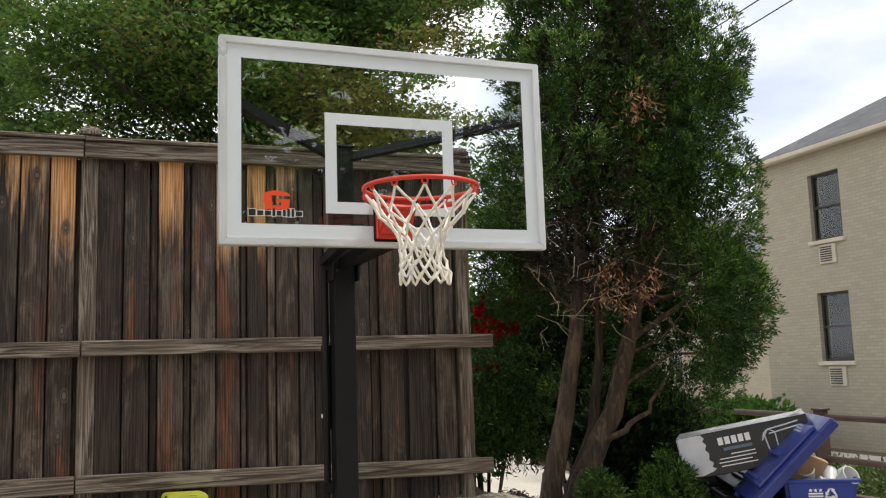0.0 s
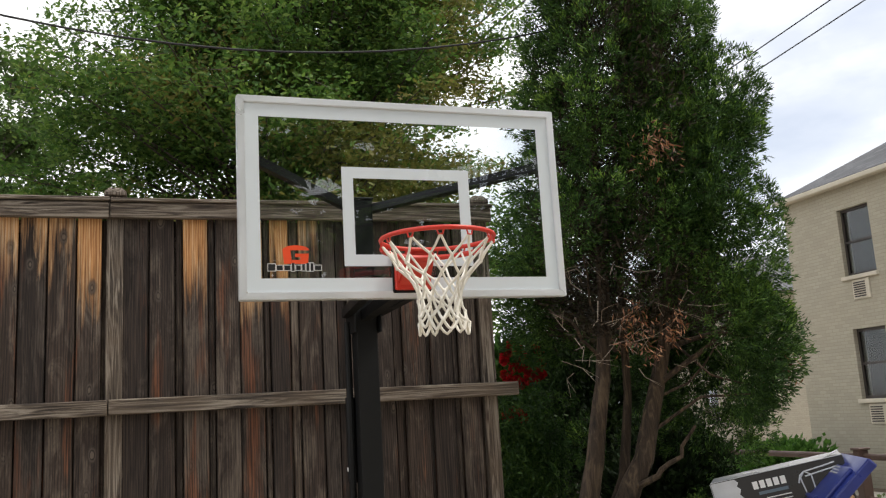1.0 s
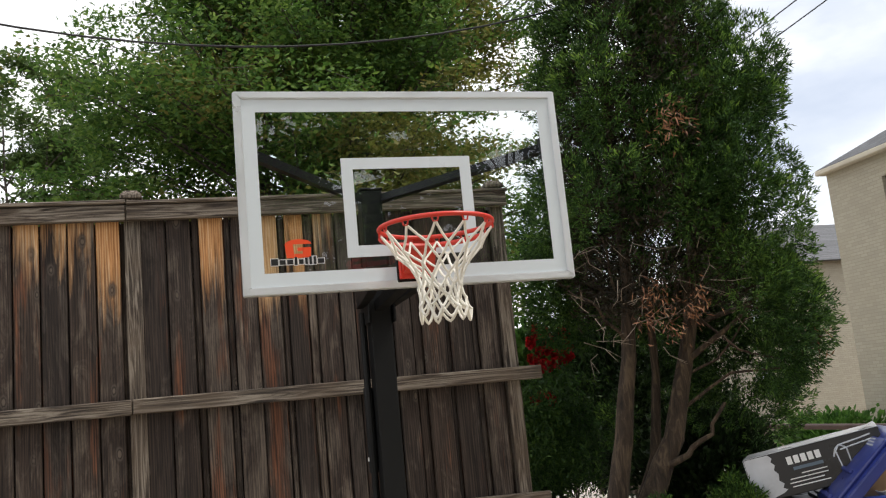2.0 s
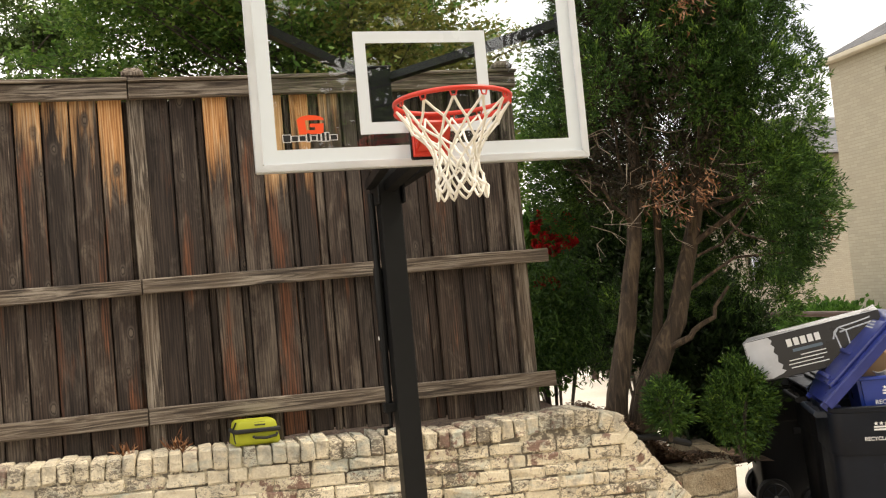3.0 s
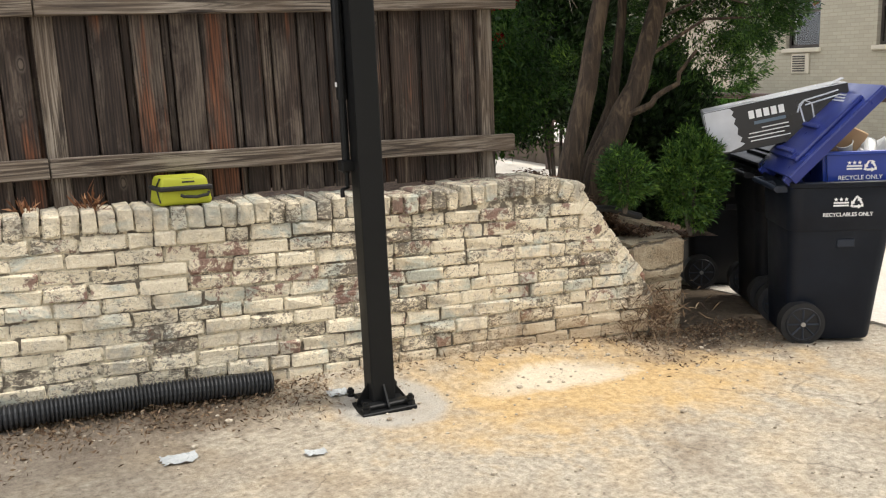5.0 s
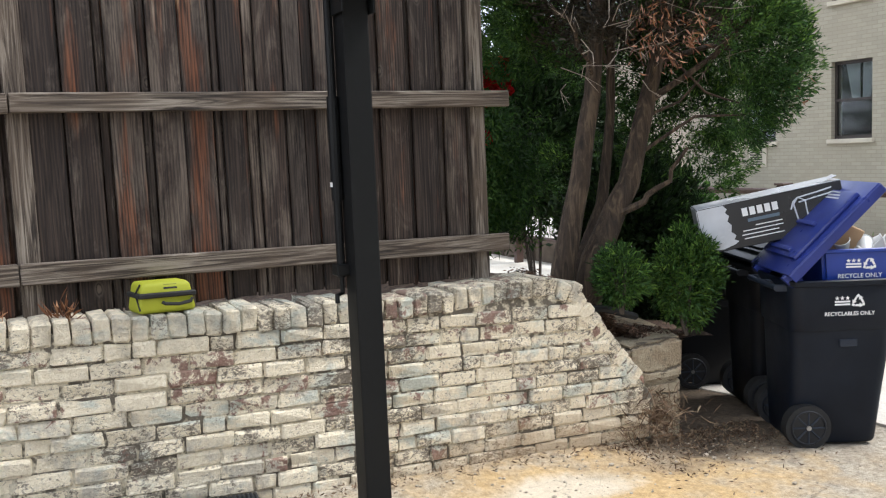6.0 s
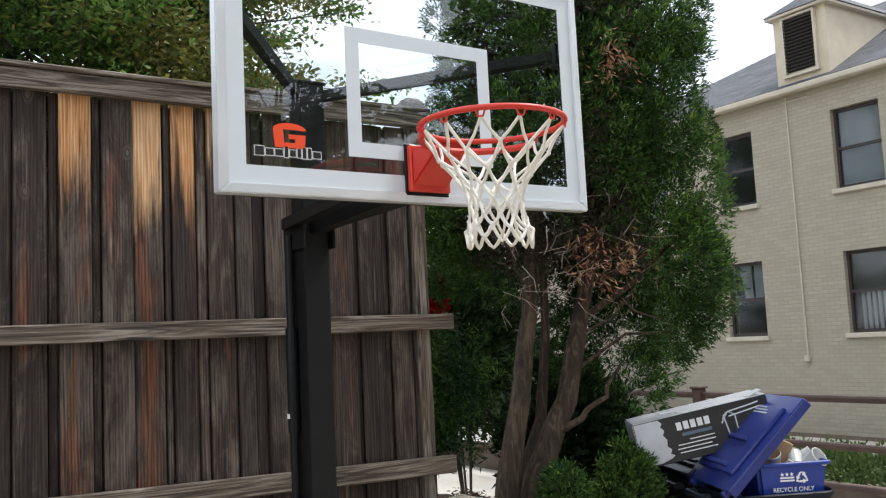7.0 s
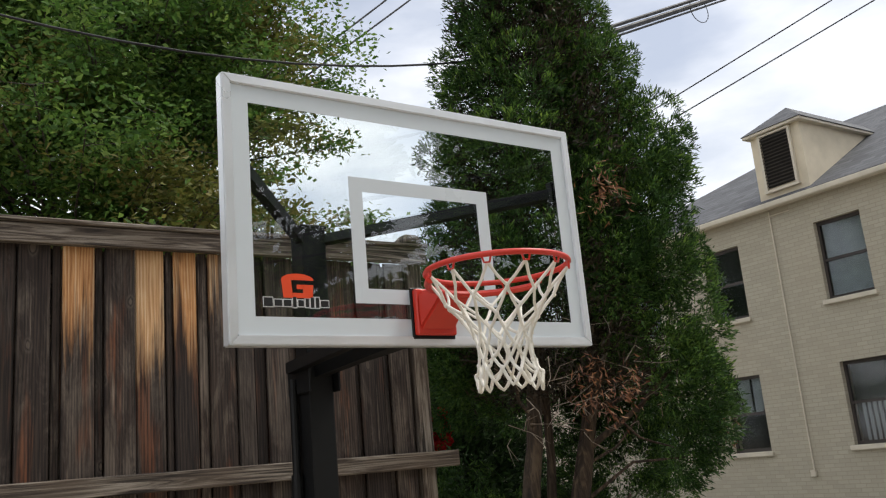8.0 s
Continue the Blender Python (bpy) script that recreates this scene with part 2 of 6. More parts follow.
def make_ground():
    """Worn concrete with sand washed over it, darker litter along the wall, paint spots and cracks."""
    k = Kit("sandy_concrete", 0.92)
    w = k.coord("World")
    big, mid, fine, grit = k.noise(w, 0.9, 5, 0.6), k.noise(w, 4.5, 6, 0.62, 0.3), k.noise(w, 26, 8, 0.8), k.noise(w, 180, 3, 0.7)
    conc = k.ramp(fine, (0.33, (0.19, 0.16, 0.12)), (0.64, (0.60, 0.53, 0.42)))
    sand = k.ramp(fine, (0.32, (0.37, 0.23, 0.09)), (0.65, (0.72, 0.52, 0.27)))
    dirt = k.ramp(fine, (0.3, (0.055, 0.038, 0.026)), (0.7, (0.20, 0.15, 0.10)))
    x, y = k.axis(w, 0), k.axis(w, 1)
    # the sand lies in a fan that starts at the foot of the wall beside the post
    dx, dy = k.math("SUBTRACT", x, 1.15), k.math("SUBTRACT", y, 0.78)
    d = k.math("SQRT", k.math("ADD", k.math("POWER", k.math("MULTIPLY", dx, 0.62), 2.0), k.math("POWER", k.math("MULTIPLY", dy, 1.15), 2.0)))
    fan = k.math("ADD", d, k.math("MULTIPLY", k.math("SUBTRACT", mid, 0.5), 1.5))
    col = k.mix(k.ramp(fan, (0.35, 1.0), (0.95, 0.0)), conc, sand)
    col = k.mix(k.math("MULTIPLY", k.ramp(k.noise(w, 2.1, 5, 0.6), (0.5, 0.0), (0.68, 0.55)), k.ramp(fan, (0.4, 1.0), (1.0, 0.5))), col, sand)
    # pale washed patch
    px, py = k.math("SUBTRACT", x, 1.02), k.math("SUBTRACT", y, 0.95)
    pd = k.math("SQRT", k.math("ADD", k.math("POWER", k.math("MULTIPLY", px, 0.72), 2.0), k.math("POWER", k.math("MULTIPLY", py, 2.1), 2.0)))
    pd = k.math("ADD", pd, k.math("MULTIPLY", k.math("SUBTRACT", mid, 0.5), 0.5))
    col = k.mix(k.ramp(pd, (0.24, 0.85), (0.40, 0.0)), col, k.ramp(fine, (0.3, (0.60, 0.52, 0.40)), (0.7, (0.78, 0.70, 0.56))))
    # grey cement collar round the post
    cx, cy = k.math("SUBTRACT", x, 0.06), k.math("SUBTRACT", y, 0.92)
    cd = k.math("SQRT", k.math("ADD", k.math("POWER", cx, 2.0), k.math("POWER", cy, 2.0)))
    cd = k.math("ADD", cd, k.math("MULTIPLY", k.math("SUBTRACT", mid, 0.5), 0.22))
    col = k.mix(k.ramp(cd, (0.24, 0.8), (0.31, 0.0)), col, k.ramp(grit, (0.3, (0.33, 0.32, 0.29)), (0.7, (0.55, 0.53, 0.49))))
    # leaf litter and soil along the wall and between bins and planter
    lit = k.math("ADD", y, k.math("MULTIPLY", k.math("SUBTRACT", mid, 0.5), 0.75))
    band = k.ramp(k.math("SUBTRACT", lit, 0.25), (0.56, 0.0), (0.86, 1.0))
    damp = k.ramp(k.noise(w, 1.4, 6, 0.65, 0.4), (0.50, 0.0), (0.66, 0.55))
    col = k.mix(damp, col, k.ramp(fine, (0.3, (0.15, 0.11, 0.075)), (0.7, (0.38, 0.30, 0.21))))
    side = k.math("MAXIMUM", k.ramp(k.math("MULTIPLY", k.math("ADD", x, 0.25), -1.0), (0.0, 0.0), (0.5, 1.0)), k.ramp(k.math("SUBTRACT", x, 1.55), (0.05, 0.0), (0.5, 1.0)))
    col = k.mix(k.math("MULTIPLY", band, side), col, dirt)
    left = k.ramp(k.math("ADD", k.math("MULTIPLY", k.math("ADD", x, 0.55), -1.0), k.math("MULTIPLY", k.math("SUBTRACT", k.noise(w, 1.7, 5), 0.5), 2.0)), (0.3, 0.0), (1.1, 0.75))
    left = k.math("MULTIPLY", left, k.ramp(y, (0.0, 0.25), (0.7, 1.0)))
    col = k.mix(left, col, k.ramp(fine, (0.3, (0.13, 0.10, 0.075)), (0.7, (0.34, 0.285, 0.22))))
    spots = k.noise(w, 55, 4, 0.7)
    col = k.mix(k.math("MULTIPLY", k.ramp(spots, (0.60, 0.0), (0.68, 1.0)), 0.65), col, (0.10, 0.075, 0.05))
    crack = k.voronoi(k.coord("World", (1, 1, 1), k.xyz(k.math("MULTIPLY", mid, 0.5), k.math("MULTIPLY", big, 0.6), 0.0)), 0.8, 1.0, "Distance", "DISTANCE_TO_EDGE")
    col = k.mix(k.math("MULTIPLY", k.ramp(crack, (0.001, 0.6), (0.005, 0.0)), k.ramp(k.noise(w, 0.8, 3), (0.5, 0.0), (0.56, 1.0))), col, (0.09, 0.07, 0.05))
    return k.done(col, None, k.math("ADD", k.math("ADD", fine, k.math("MULTIPLY", grit, 0.8)), mid), 0.9, 0.012)


def make_drive():
    k = Kit("pale_concrete_drive", 0.9)
    w = k.coord("World")
    f, b = k.noise(w, 60, 5, 0.65), k.noise(w, 1.2, 5)
    col = k.ramp(f, (0.3, (0.42, 0.39, 0.34)), (0.7, (0.62, 0.58, 0.51)))
    col = k.mix(k.ramp(b, (0.42, 0.0), (0.66, 0.5)), col, (0.40, 0.35, 0.28))
    return k.done(col, None, f, 0.5, 0.004)


def make_far_brick():
    k = Kit("cream_painted_brickwork", 0.8)
    w = k.coord("World")
    v = k.xyz(k.math("ADD", k.axis(w, 0), k.axis(w, 1)), k.axis(w, 2), 0.0)
    c, f = k.brick(v, (0.375, 0.34, 0.262), (0.43, 0.393, 0.306), (0.31, 0.278, 0.215), 0.21, 0.072, 0.006)
    b, n = k.noise(w, 0.7, 5), k.noise(w, 12, 5)
    col = k.mix(k.ramp(b, (0.4, 0.0), (0.7, 0.35)), c, (0.40, 0.35, 0.26))
    col = k.mix(k.ramp(k.noise(k.coord("World", (6, 6, 0.5)), 1.0, 4), (0.58, 0.0), (0.75, 0.3)), col, (0.36, 0.33, 0.26))
    h = k.math("SUBTRACT", k.math("MULTIPLY", n, 0.5), f)
    return k.done(col, None, h, 0.5, 0.01)


def make_slate():
    k = Kit("grey_shingle_roof", 0.8)
    w = k.coord("World")
    v = k.xyz(k.axis(w, 1), k.math("MULTIPLY", k.axis(w, 2), 1.0), 0.0)
    c, f = k.brick(v, (0.060, 0.063, 0.070), (0.125, 0.13, 0.14), (0.03, 0.03, 0.034), 0.30, 0.085, 0.006)
    col = k.mix(k.math("MULTIPLY", k.noise(w, 6, 5), 0.5), c, (0.10, 0.10, 0.107))
    return k.done(col, None, k.math("SUBTRACT", 1.0, f), 0.5, 0.01)


def make_leaf(name, dark, mid, light, spread=0.5, trans=0.25):
    k = Kit(name, 0.62)
    r = k.rand(island=True)
    n = k.noise(k.coord("World"), 1.6, 4)
    f = k.math("ADD", k.math("MULTIPLY", r, spread), k.math("MULTIPLY", n, 1 - spread))
    col = k.ramp(f, (0.2, dark), (0.5, mid), (0.85, light))
    k.put(k.b.inputs["Base Color"], col)
    t = k.n.new("ShaderNodeBsdfTranslucent")
    k.l.new(col, t.inputs["Color"])
    mixer = k.n.new("ShaderNodeMixShader")
    mixer.inputs[0].default_value = trans
    out = k.n["Material Output"]
    k.l.new(k.b.outputs[0], mixer.inputs[1])
    k.l.new(t.outputs[0], mixer.inputs[2])
    k.l.new(mixer.outputs[0], out.inputs["Surface"])
    k.b.inputs["Specular IOR Level"].default_value = 0.3
    return k.m


def make_bark(name, a, b, c):
    k = Kit(name, 0.9)
    v = k.coord("Object", (26, 26, 3.2))
    f, fine = k.noise(v, 1.0, 6, 0.6, 1.2), k.noise(k.coord("Object", (60, 60, 18)), 1.0, 4)
    return k.done(k.ramp(f, (0.3, a), (0.5, b), (0.72, c)), None, k.math("ADD", f, k.math("MULTIPLY", fine, 0.5)), 0.9, 0.012)


def make_glass(name, tint=(0.93, 0.97, 0.96), rough=0.0):
    k = Kit(name, rough)
    k.b.inputs["Base Color"].default_value = (*tint, 1)
    k.b.inputs["Transmission Weight"].default_value = 1.0
    k.b.inputs["IOR"].default_value = 1.5
    return k.m


BOARD = make_board_wood()
BARE_BOARDS = {"bright": make_board_wood("fence_wood_bare_at_top", 2.62, 0.05, 0.56), "pale": make_board_wood("fence_wood_pale_run", 2.5, 0.5, 0.52), "faint": make_board_wood("fence_wood_half_bare", 2.95, 0.3, 0.60)}
RAIL = make_rail_wood("rail_wood", 0)
POST = make_rail_wood("post_wood", 2)
BRICK, MORTAR = make_brick(), make_mortar()
GROUND, DRIVE = make_ground(), make_drive()
FAR_BRICK, SLATE = make_far_brick(), make_slate()
STUCCO = plain("cream_stucco", (0.66, 0.58, 0.44), 0.85, 0, 30, 0.12, 0.2)
TRIM = plain("cream_painted_trim", (0.62, 0.56, 0.45), 0.6, 0, 30, 0.15)
DARK_FRAME = plain("dark_brown_sash", (0.05, 0.04, 0.035), 0.5)
LOUVRE = plain("dark_louvre", (0.03, 0.03, 0.03), 0.6)
# near-black colour stands in for the shade of unlit rooms
ROOM_SHADE = plain("room_shade", (0.015, 0.017, 0.018), 0.9)
BLIND = plain("pale_blind", (0.50, 0.52, 0.54), 0.8, 0, 40, 0.2)
BLACK = plain("black_powder_coat", (0.007, 0.0075, 0.008), 0.5, 0.0, 250, 0.2, 0.06)
BLACK.node_tree.nodes["Principled BSDF"].inputs["Specular IOR Level"].default_value = 0.22
ALU = plain("brushed_aluminium_frame", (0.80, 0.82, 0.84), 0.34, 0.55, 120, 0.05, 0.03)
WHITE_BAND = plain("white_screen_print", (0.60, 0.65, 0.68), 0.35, 0, 60, 0.04, 0.0)
RED = plain("red_powder_coat", (0.62, 0.035, 0.018), 0.38, 0.0, 200, 0.2, 0.05)
LOGO_RED = plain("orange_red_print", (0.75, 0.07, 0.015), 0.4, 0, 60, 0.05, 0.0)
LOGO_BLACK = plain("black_print", (0.01, 0.01, 0.01), 0.4, 0, 60, 0.05, 0.0)
LOGO_WHITE = plain("white_print", (0.8, 0.8, 0.8), 0.4, 0, 60, 0.05, 0.0)
NET = plain("white_net_cord", (0.80, 0.77, 0.69), 0.9, 0, 400, 0.15, 0.3)
BOARD_GLASS = make_glass("tempered_glass", (0.90, 0.95, 0.94))
BOARD_GLASS.node_tree.nodes["Principled BSDF"].inputs["IOR"].default_value = 1.6
PANE = make_glass("window_glass", (0.75, 0.8, 0.8), 0.07)
ZINC = plain("zinc_bolt", (0.5, 0.5, 0.5), 0.35, 0.9)


# ---- mesh kit ----
def join(bm, other):
    """Adds bmesh other to bm."""
    me = bpy.data.meshes.new("tmp")
    other.to_mesh(me)
    other.free()
    bm.from_mesh(me)
    bpy.data.meshes.remove(me)
    return bm


def box(x0, y0, z0, x1, y1, z1, bevel=0.0, seg=1, bm=None):
    b = bmesh.new()
    bmesh.ops.create_cube(b, size=1.0, matrix=Matrix.Translation(((x0 + x1) / 2, (y0 + y1) / 2, (z0 + z1) / 2)) @ Matrix.Diagonal((x1 - x0, y1 - y0, z1 - z0, 1)))
    if bevel:
        bmesh.ops.bevel(b, geom=b.edges[:], offset=bevel, segments=seg, profile=0.6, affect="EDGES")
    return b if bm is None else join(bm, b)


def cyl(p, q, r, r2=None, n=12, bm=None, caps=True):
    """A round bar from p to q."""
    p, q = Vector(p), Vector(q)
    b = bmesh.new()
    bmesh.ops.create_cone(b, cap_ends=caps, segments=n, radius1=r, radius2=r if r2 is None else r2, depth=(q - p).length)
    m = (q - p).to_track_quat("Z", "Y").to_matrix().to_4x4()
    bmesh.ops.transform(b, matrix=Matrix.Translation((p + q) / 2) @ m, verts=b.verts)
    return b if bm is None else join(bm, b)


def tube(points, radii, n=8, bm=None, closed=False):
    """A bent round bar through the points."""
    b = bmesh.new() if bm is None else bm
    pts = [Vector(p) for p in points]
    if not hasattr(radii, "__len__"):
        radii = [radii] * len(pts)
    rings, side = [], None
    for i, p in enumerate(pts):
        a = pts[(i - 1) % len(pts)] if closed or i else pts[0]
        c = pts[(i + 1) % len(pts)] if closed or i < len(pts) - 1 else pts[-1]
        d = (c - a).normalized()
        if side is None:
            side = d.orthogonal().normalized()
        side = (side - d * side.dot(d)).normalized()
        up = d.cross(side)
        rings.append([b.verts.new(p + (side * math.cos(t) + up * math.sin(t)) * radii[i]) for t in [2 * math.pi * j / n for j in range(n)]])
    last = len(rings) if closed else len(rings) - 1
    for i in range(last):
        r0, r1 = rings[i], rings[(i + 1) % len(rings)]
        off = 0
        if closed and i == last - 1:
            off = min(range(n), key=lambda o: (r0[0].co - r1[o].co).length)
        for j in range(n):
            b.faces.new((r0[j], r0[(j + 1) % n], r1[(j + 1 + off) % n], r1[(j + off) % n]))
    if not closed:
        b.faces.new(rings[0][::-1])
        b.faces.new(rings[-1])
    return b


def prism(outline, z0, z1, bm=None):
    """An upright prism on an (x, y) outline, counter-clockwise."""
    b = bmesh.new() if bm is None else bm
    lo = [b.verts.new((x, y, z0)) for x, y in outline]
    hi = [b.verts.new((x, y, z1)) for x, y in outline]
    n = len(outline)
    b.faces.new(lo[::-1]), b.faces.new(hi)
    for i in range(n):
        b.faces.new((lo[i], lo[(i + 1) % n], hi[(i + 1) % n], hi[i]))
    return b


def turn(bm, m):
    bmesh.ops.transform(bm, matrix=m, verts=bm.verts)
    return bm


def as_mesh(name, bm, material, smooth=False):
    me = bpy.data.meshes.new(name)
    bmesh.ops.recalc_face_normals(bm, faces=bm.faces[:])
    bm.to_mesh(me)
    bm.free()
    me.materials.append(material)
    if smooth:
        me.polygons.foreach_set("use_smooth", [True] * len(me.polygons))
        me.set_sharp_from_angle(angle=radians(40))
    return me


def part(name, bm, material, parent=None, label="", smooth=False):
    """Links a bmesh (or a mesh) as one object under a thing or under a part."""
    me = bm if isinstance(bm, bpy.types.Mesh) else as_mesh(name, bm, material, smooth)
    ob = new(name, me)
    ob.parent = parent
    return tagged(ob, label) if label else ob


def thing(name, m, label, category, group="", kind=""):
    ob = new(name)
    ob.empty_display_size = 0.1
    ob.matrix_world = m
    return tagged(ob, label, category, group, kind)


def raw_mesh(name, verts, faces_n, idx, material):
    """A large mesh from arrays: verts (n, 3), all faces of faces_n corners."""
    me = bpy.data.meshes.new(name)
    nf = len(idx) // faces_n
    me.vertices.add(len(verts))
    me.vertices.foreach_set("co", np.asarray(verts, dtype=np.float32).ravel())
    me.loops.add(len(idx))
    me.loops.foreach_set("vertex_index", np.asarray(idx, dtype=np.int32))
    me.polygons.add(nf)
    me.polygons.foreach_set("loop_start", np.arange(nf, dtype=np.int32) * faces_n)
    me.update(calc_edges=True)
    me.materials.append(material)
    return me


def text_mesh(words, size, depth, material, name="lettering", bold=0.0):
    """Letters as a mesh, centred, in the XZ plane facing -y."""
    cu = bpy.data.curves.new(name, "FONT")
    cu.body, cu.size, cu.extrude, cu.offset = words, size, depth, bold
    cu.align_x, cu.align_y = "CENTER", "CENTER"
    tmp = new("tmp_text", cu)
    me = bpy.data.meshes.new_from_object(tmp.evaluated_get(bpy.context.evaluated_depsgraph_get()))
    bpy.data.objects.remove(tmp)
    bpy.data.curves.remove(cu)
    me.transform(Matrix.Rotation(radians(90), 4, "X"))
    me.materials.clear()
    me.materials.append(material)
    me.name = name
    return me


def smooth_step(a, b, v):
    t = min(1.0, max(0.0, (v - a) / (b - a)))
    return t * t * (3 - 2 * t)


def ground_z(x, y):
    """The yard falls gently to the bins and rises to the foot of the wall."""
    xx = max(-3.0, min(3.2, x))
    z = -0.043 * xx + 0.085 * smooth_step(0.9, 1.4, y) * (1 - smooth_step(1.2, 2.2, x))
    return z + 0.012 * noise.noise(Vector((x * 1.7, y * 1.7, 0.3)))


# ---- ground ----
def build_ground():
    bm = bmesh.new()
    xs = [-400, -60, -20, -9, -6] + [-4 + 0.12 * i for i in range(68)] + [4.4, 5, 6, 8, 11, 15, 22, 60, 400]
    ys = [-400, -60, -20, -9, -6, -4.6] + [-4 + 0.12 * i for i in range(54)] + [2.7, 3.2, 4, 6, 9, 13, 20, 60, 400]
    grid = [[bm.verts.new((x, y, ground_z(x, y))) for y in ys] for x in xs]
    for i in range(len(xs) - 1):
        for j in range(len(ys) - 1):
            bm.faces.new((grid[i][j], grid[i + 1][j], grid[i + 1][j + 1], grid[i][j + 1]))
    g = part("ground", bm, GROUND, None, "", True)
    tagged(g, "worn concrete yard with sand washed over it", "ground", "", "structure")
    # the drive beyond the bins
    bm = prism([(3.62, -7), (12.4, -7), (12.4, 40), (1.2, 40), (1.2, 3.4), (3.0, 2.9), (3.46, 1.0)], -0.16, -0.125)
    tagged(part("driveway", bm, DRIVE), "pale concrete driveway beyond the bins", "driveway", "", "structure")


build_ground()


# ---- board fence ----
FENCE_Y = 1.53  # front of the rails


def build_fence():
    f = thing("board_fence", pose(0, 0, 0), "weathered brown wooden board fence with three rails", "fence")

    def rail(name, x0, x1, z0a, z0b, h, y0, y1, mat=RAIL):
        bm = box(0, y0, 0, x1 - x0, y1, h, 0.005)
        for v in bm.verts:
            v.co.z += z0a + (z0b - z0a) * v.co.x / (x1 - x0) - (z0a + z0b) / 2
        ob = part(name, bm, mat, f)
        ob.location = (x0, 0, (z0a + z0b) / 2)
        return ob

    y0, y1 = FENCE_Y, FENCE_Y + 0.04
    for x0, x1 in ((-3.75, -1.337), (-1.331, 1.02)):
        rail("top_rail", x0, x1, 3.056 if x0 < -2 else 3.05, 3.05 if x0 < -2 else 3.06, 0.092, y0, y1)
    for x0, x1 in ((-3.75, -1.337), (-1.331, 1.135)):
        rail("middle_rail", x0, x1, 1.93, 1.928, 0.086, y0, y1)
    rail("bottom_rail", -3.75, -1.352, 1.215, 1.193, 0.095, y0, y1)
    rail("bottom_rail", -1.346, 1.108, 1.193, 1.140, 0.095, y0, y1)
    # flat cap board
    for x0, x1 in ((-3.75, -1.334), (-1.33, 1.03)):
        rail("cap_board", x0, x1, 3.145, 3.152, 0.022, y0 - 0.015, y1 + 0.10)
    # posts with small pyramid caps
    for x in (-3.7, -1.305, 0.955):
        z0, z1 = (0.98, 3.19) if x > 0 else (1.02, 3.19)
        bm = box(-0.045, 0, z0, 0.045, 0.09, z1, 0.004)
        p = part("post", bm, POST, f)
        p.location = (x, y1 + 0.001, 0)
        cap = box(-0.062, -0.017, z1, 0.062, 0.107, z1 + 0.022, 0.004)
        b = bmesh.new()
        bmesh.ops.create_cone(b, cap_ends=True, segments=4, radius1=0.085, radius2=0.05, depth=0.03, matrix=Matrix.Translation((0, 0.045, z1 + 0.037)) @ Matrix.Rotation(radians(45), 4, "Z"))
        part("post_cap", join(cap, b), POST, p)
    # upright boards behind the rails
    rng = random.Random(5)
    gaps = [-3.66, -3.51, -3.37, -3.23, -3.08, -2.93, -2.80, -2.66, -2.53, -2.39, -2.25, -2.10, -1.955, -1.81, -1.662, -1.511, -1.374, -1.278, -1.118, -0.972,
            -0.93, -0.785, -0.745, -0.605, -0.462, -0.425, -0.305, -0.25, -0.112, -0.022, 0.04, 0.165, 0.21, 0.33, 0.388, 0.540, 0.568, 0.716, 0.752, 0.885]
    bare = {-1.662: "faint", -1.511: "bright", -0.93: "bright", -0.605: "pale", -0.425: "bright", -0.25: "faint", -1.955: "faint", -1.81: "faint", -2.39: "bright", -2.66: "faint"}
    for i in range(len(gaps) - 1):
        a, b = gaps[i], gaps[i + 1]
        deep = (0.017 if b - a < 0.07 else 0.008 * (i % 2)) + rng.uniform(0, 0.005)
        zb = 1.03 - 0.03 * smooth_step(-1, 1, a) + rng.uniform(-0.012, 0.012)
        w = b - a
        if a == -1.374:
            continue
        bm = box(0.003 + rng.uniform(0, 0.003), 0, zb, w - 0.003 - rng.uniform(0, 0.003), 0.019, 3.06, 0.003)
        for v in bm.verts:
            v.co.x += (v.co.z - 2) * rng.uniform(-0.002, 0.002)
        ob = part("board", bm, BARE_BOARDS.get(bare.get(a), BOARD), f)
        ob.location = (a, y1 + 0.004 + deep, 0)
        strip = part("backing_strip", box(-0.03, 0, zb + 0.01, 0.03, 0.015, 3.05), BOARD, f)
        strip.location = (b, y1 + 0.048, 0)
    return f


fence = build_fence()


# ---- basketball hoop ----
def frame_bars(bm_list, x0, z0, x1, z1, w, y0, y1, bevel=0.0):
    """Four mitred bars round a rectangle, each a bmesh."""
    def bar(pts):
        b = bmesh.new()
        f = [b.verts.new((x, y0, z)) for x, z in pts]
        k = [b.verts.new((x, y1, z)) for x, z in pts]
        b.faces.new(f), b.faces.new(k[::-1])
        for i in range(4):
            b.faces.new((f[i], k[i], k[(i + 1) % 4], f[(i + 1) % 4]))
        if bevel:
            bmesh.ops.bevel(b, geom=b.edges[:], offset=bevel, segments=2, affect="EDGES")
        bm_list.append(b)
    bar([(x0, z0), (x1, z0), (x1 - w, z0 + w), (x0 + w, z0 + w)])
    bar([(x1, z0), (x1, z1), (x1 - w, z1 - w), (x1 - w, z0 + w)])
    bar([(x1, z1), (x0, z1), (x0 + w, z1 - w), (x1 - w, z1 - w)])
    bar([(x0, z1), (x0, z0), (x0 + w, z0 + w), (x0 + w, z1 - w)])


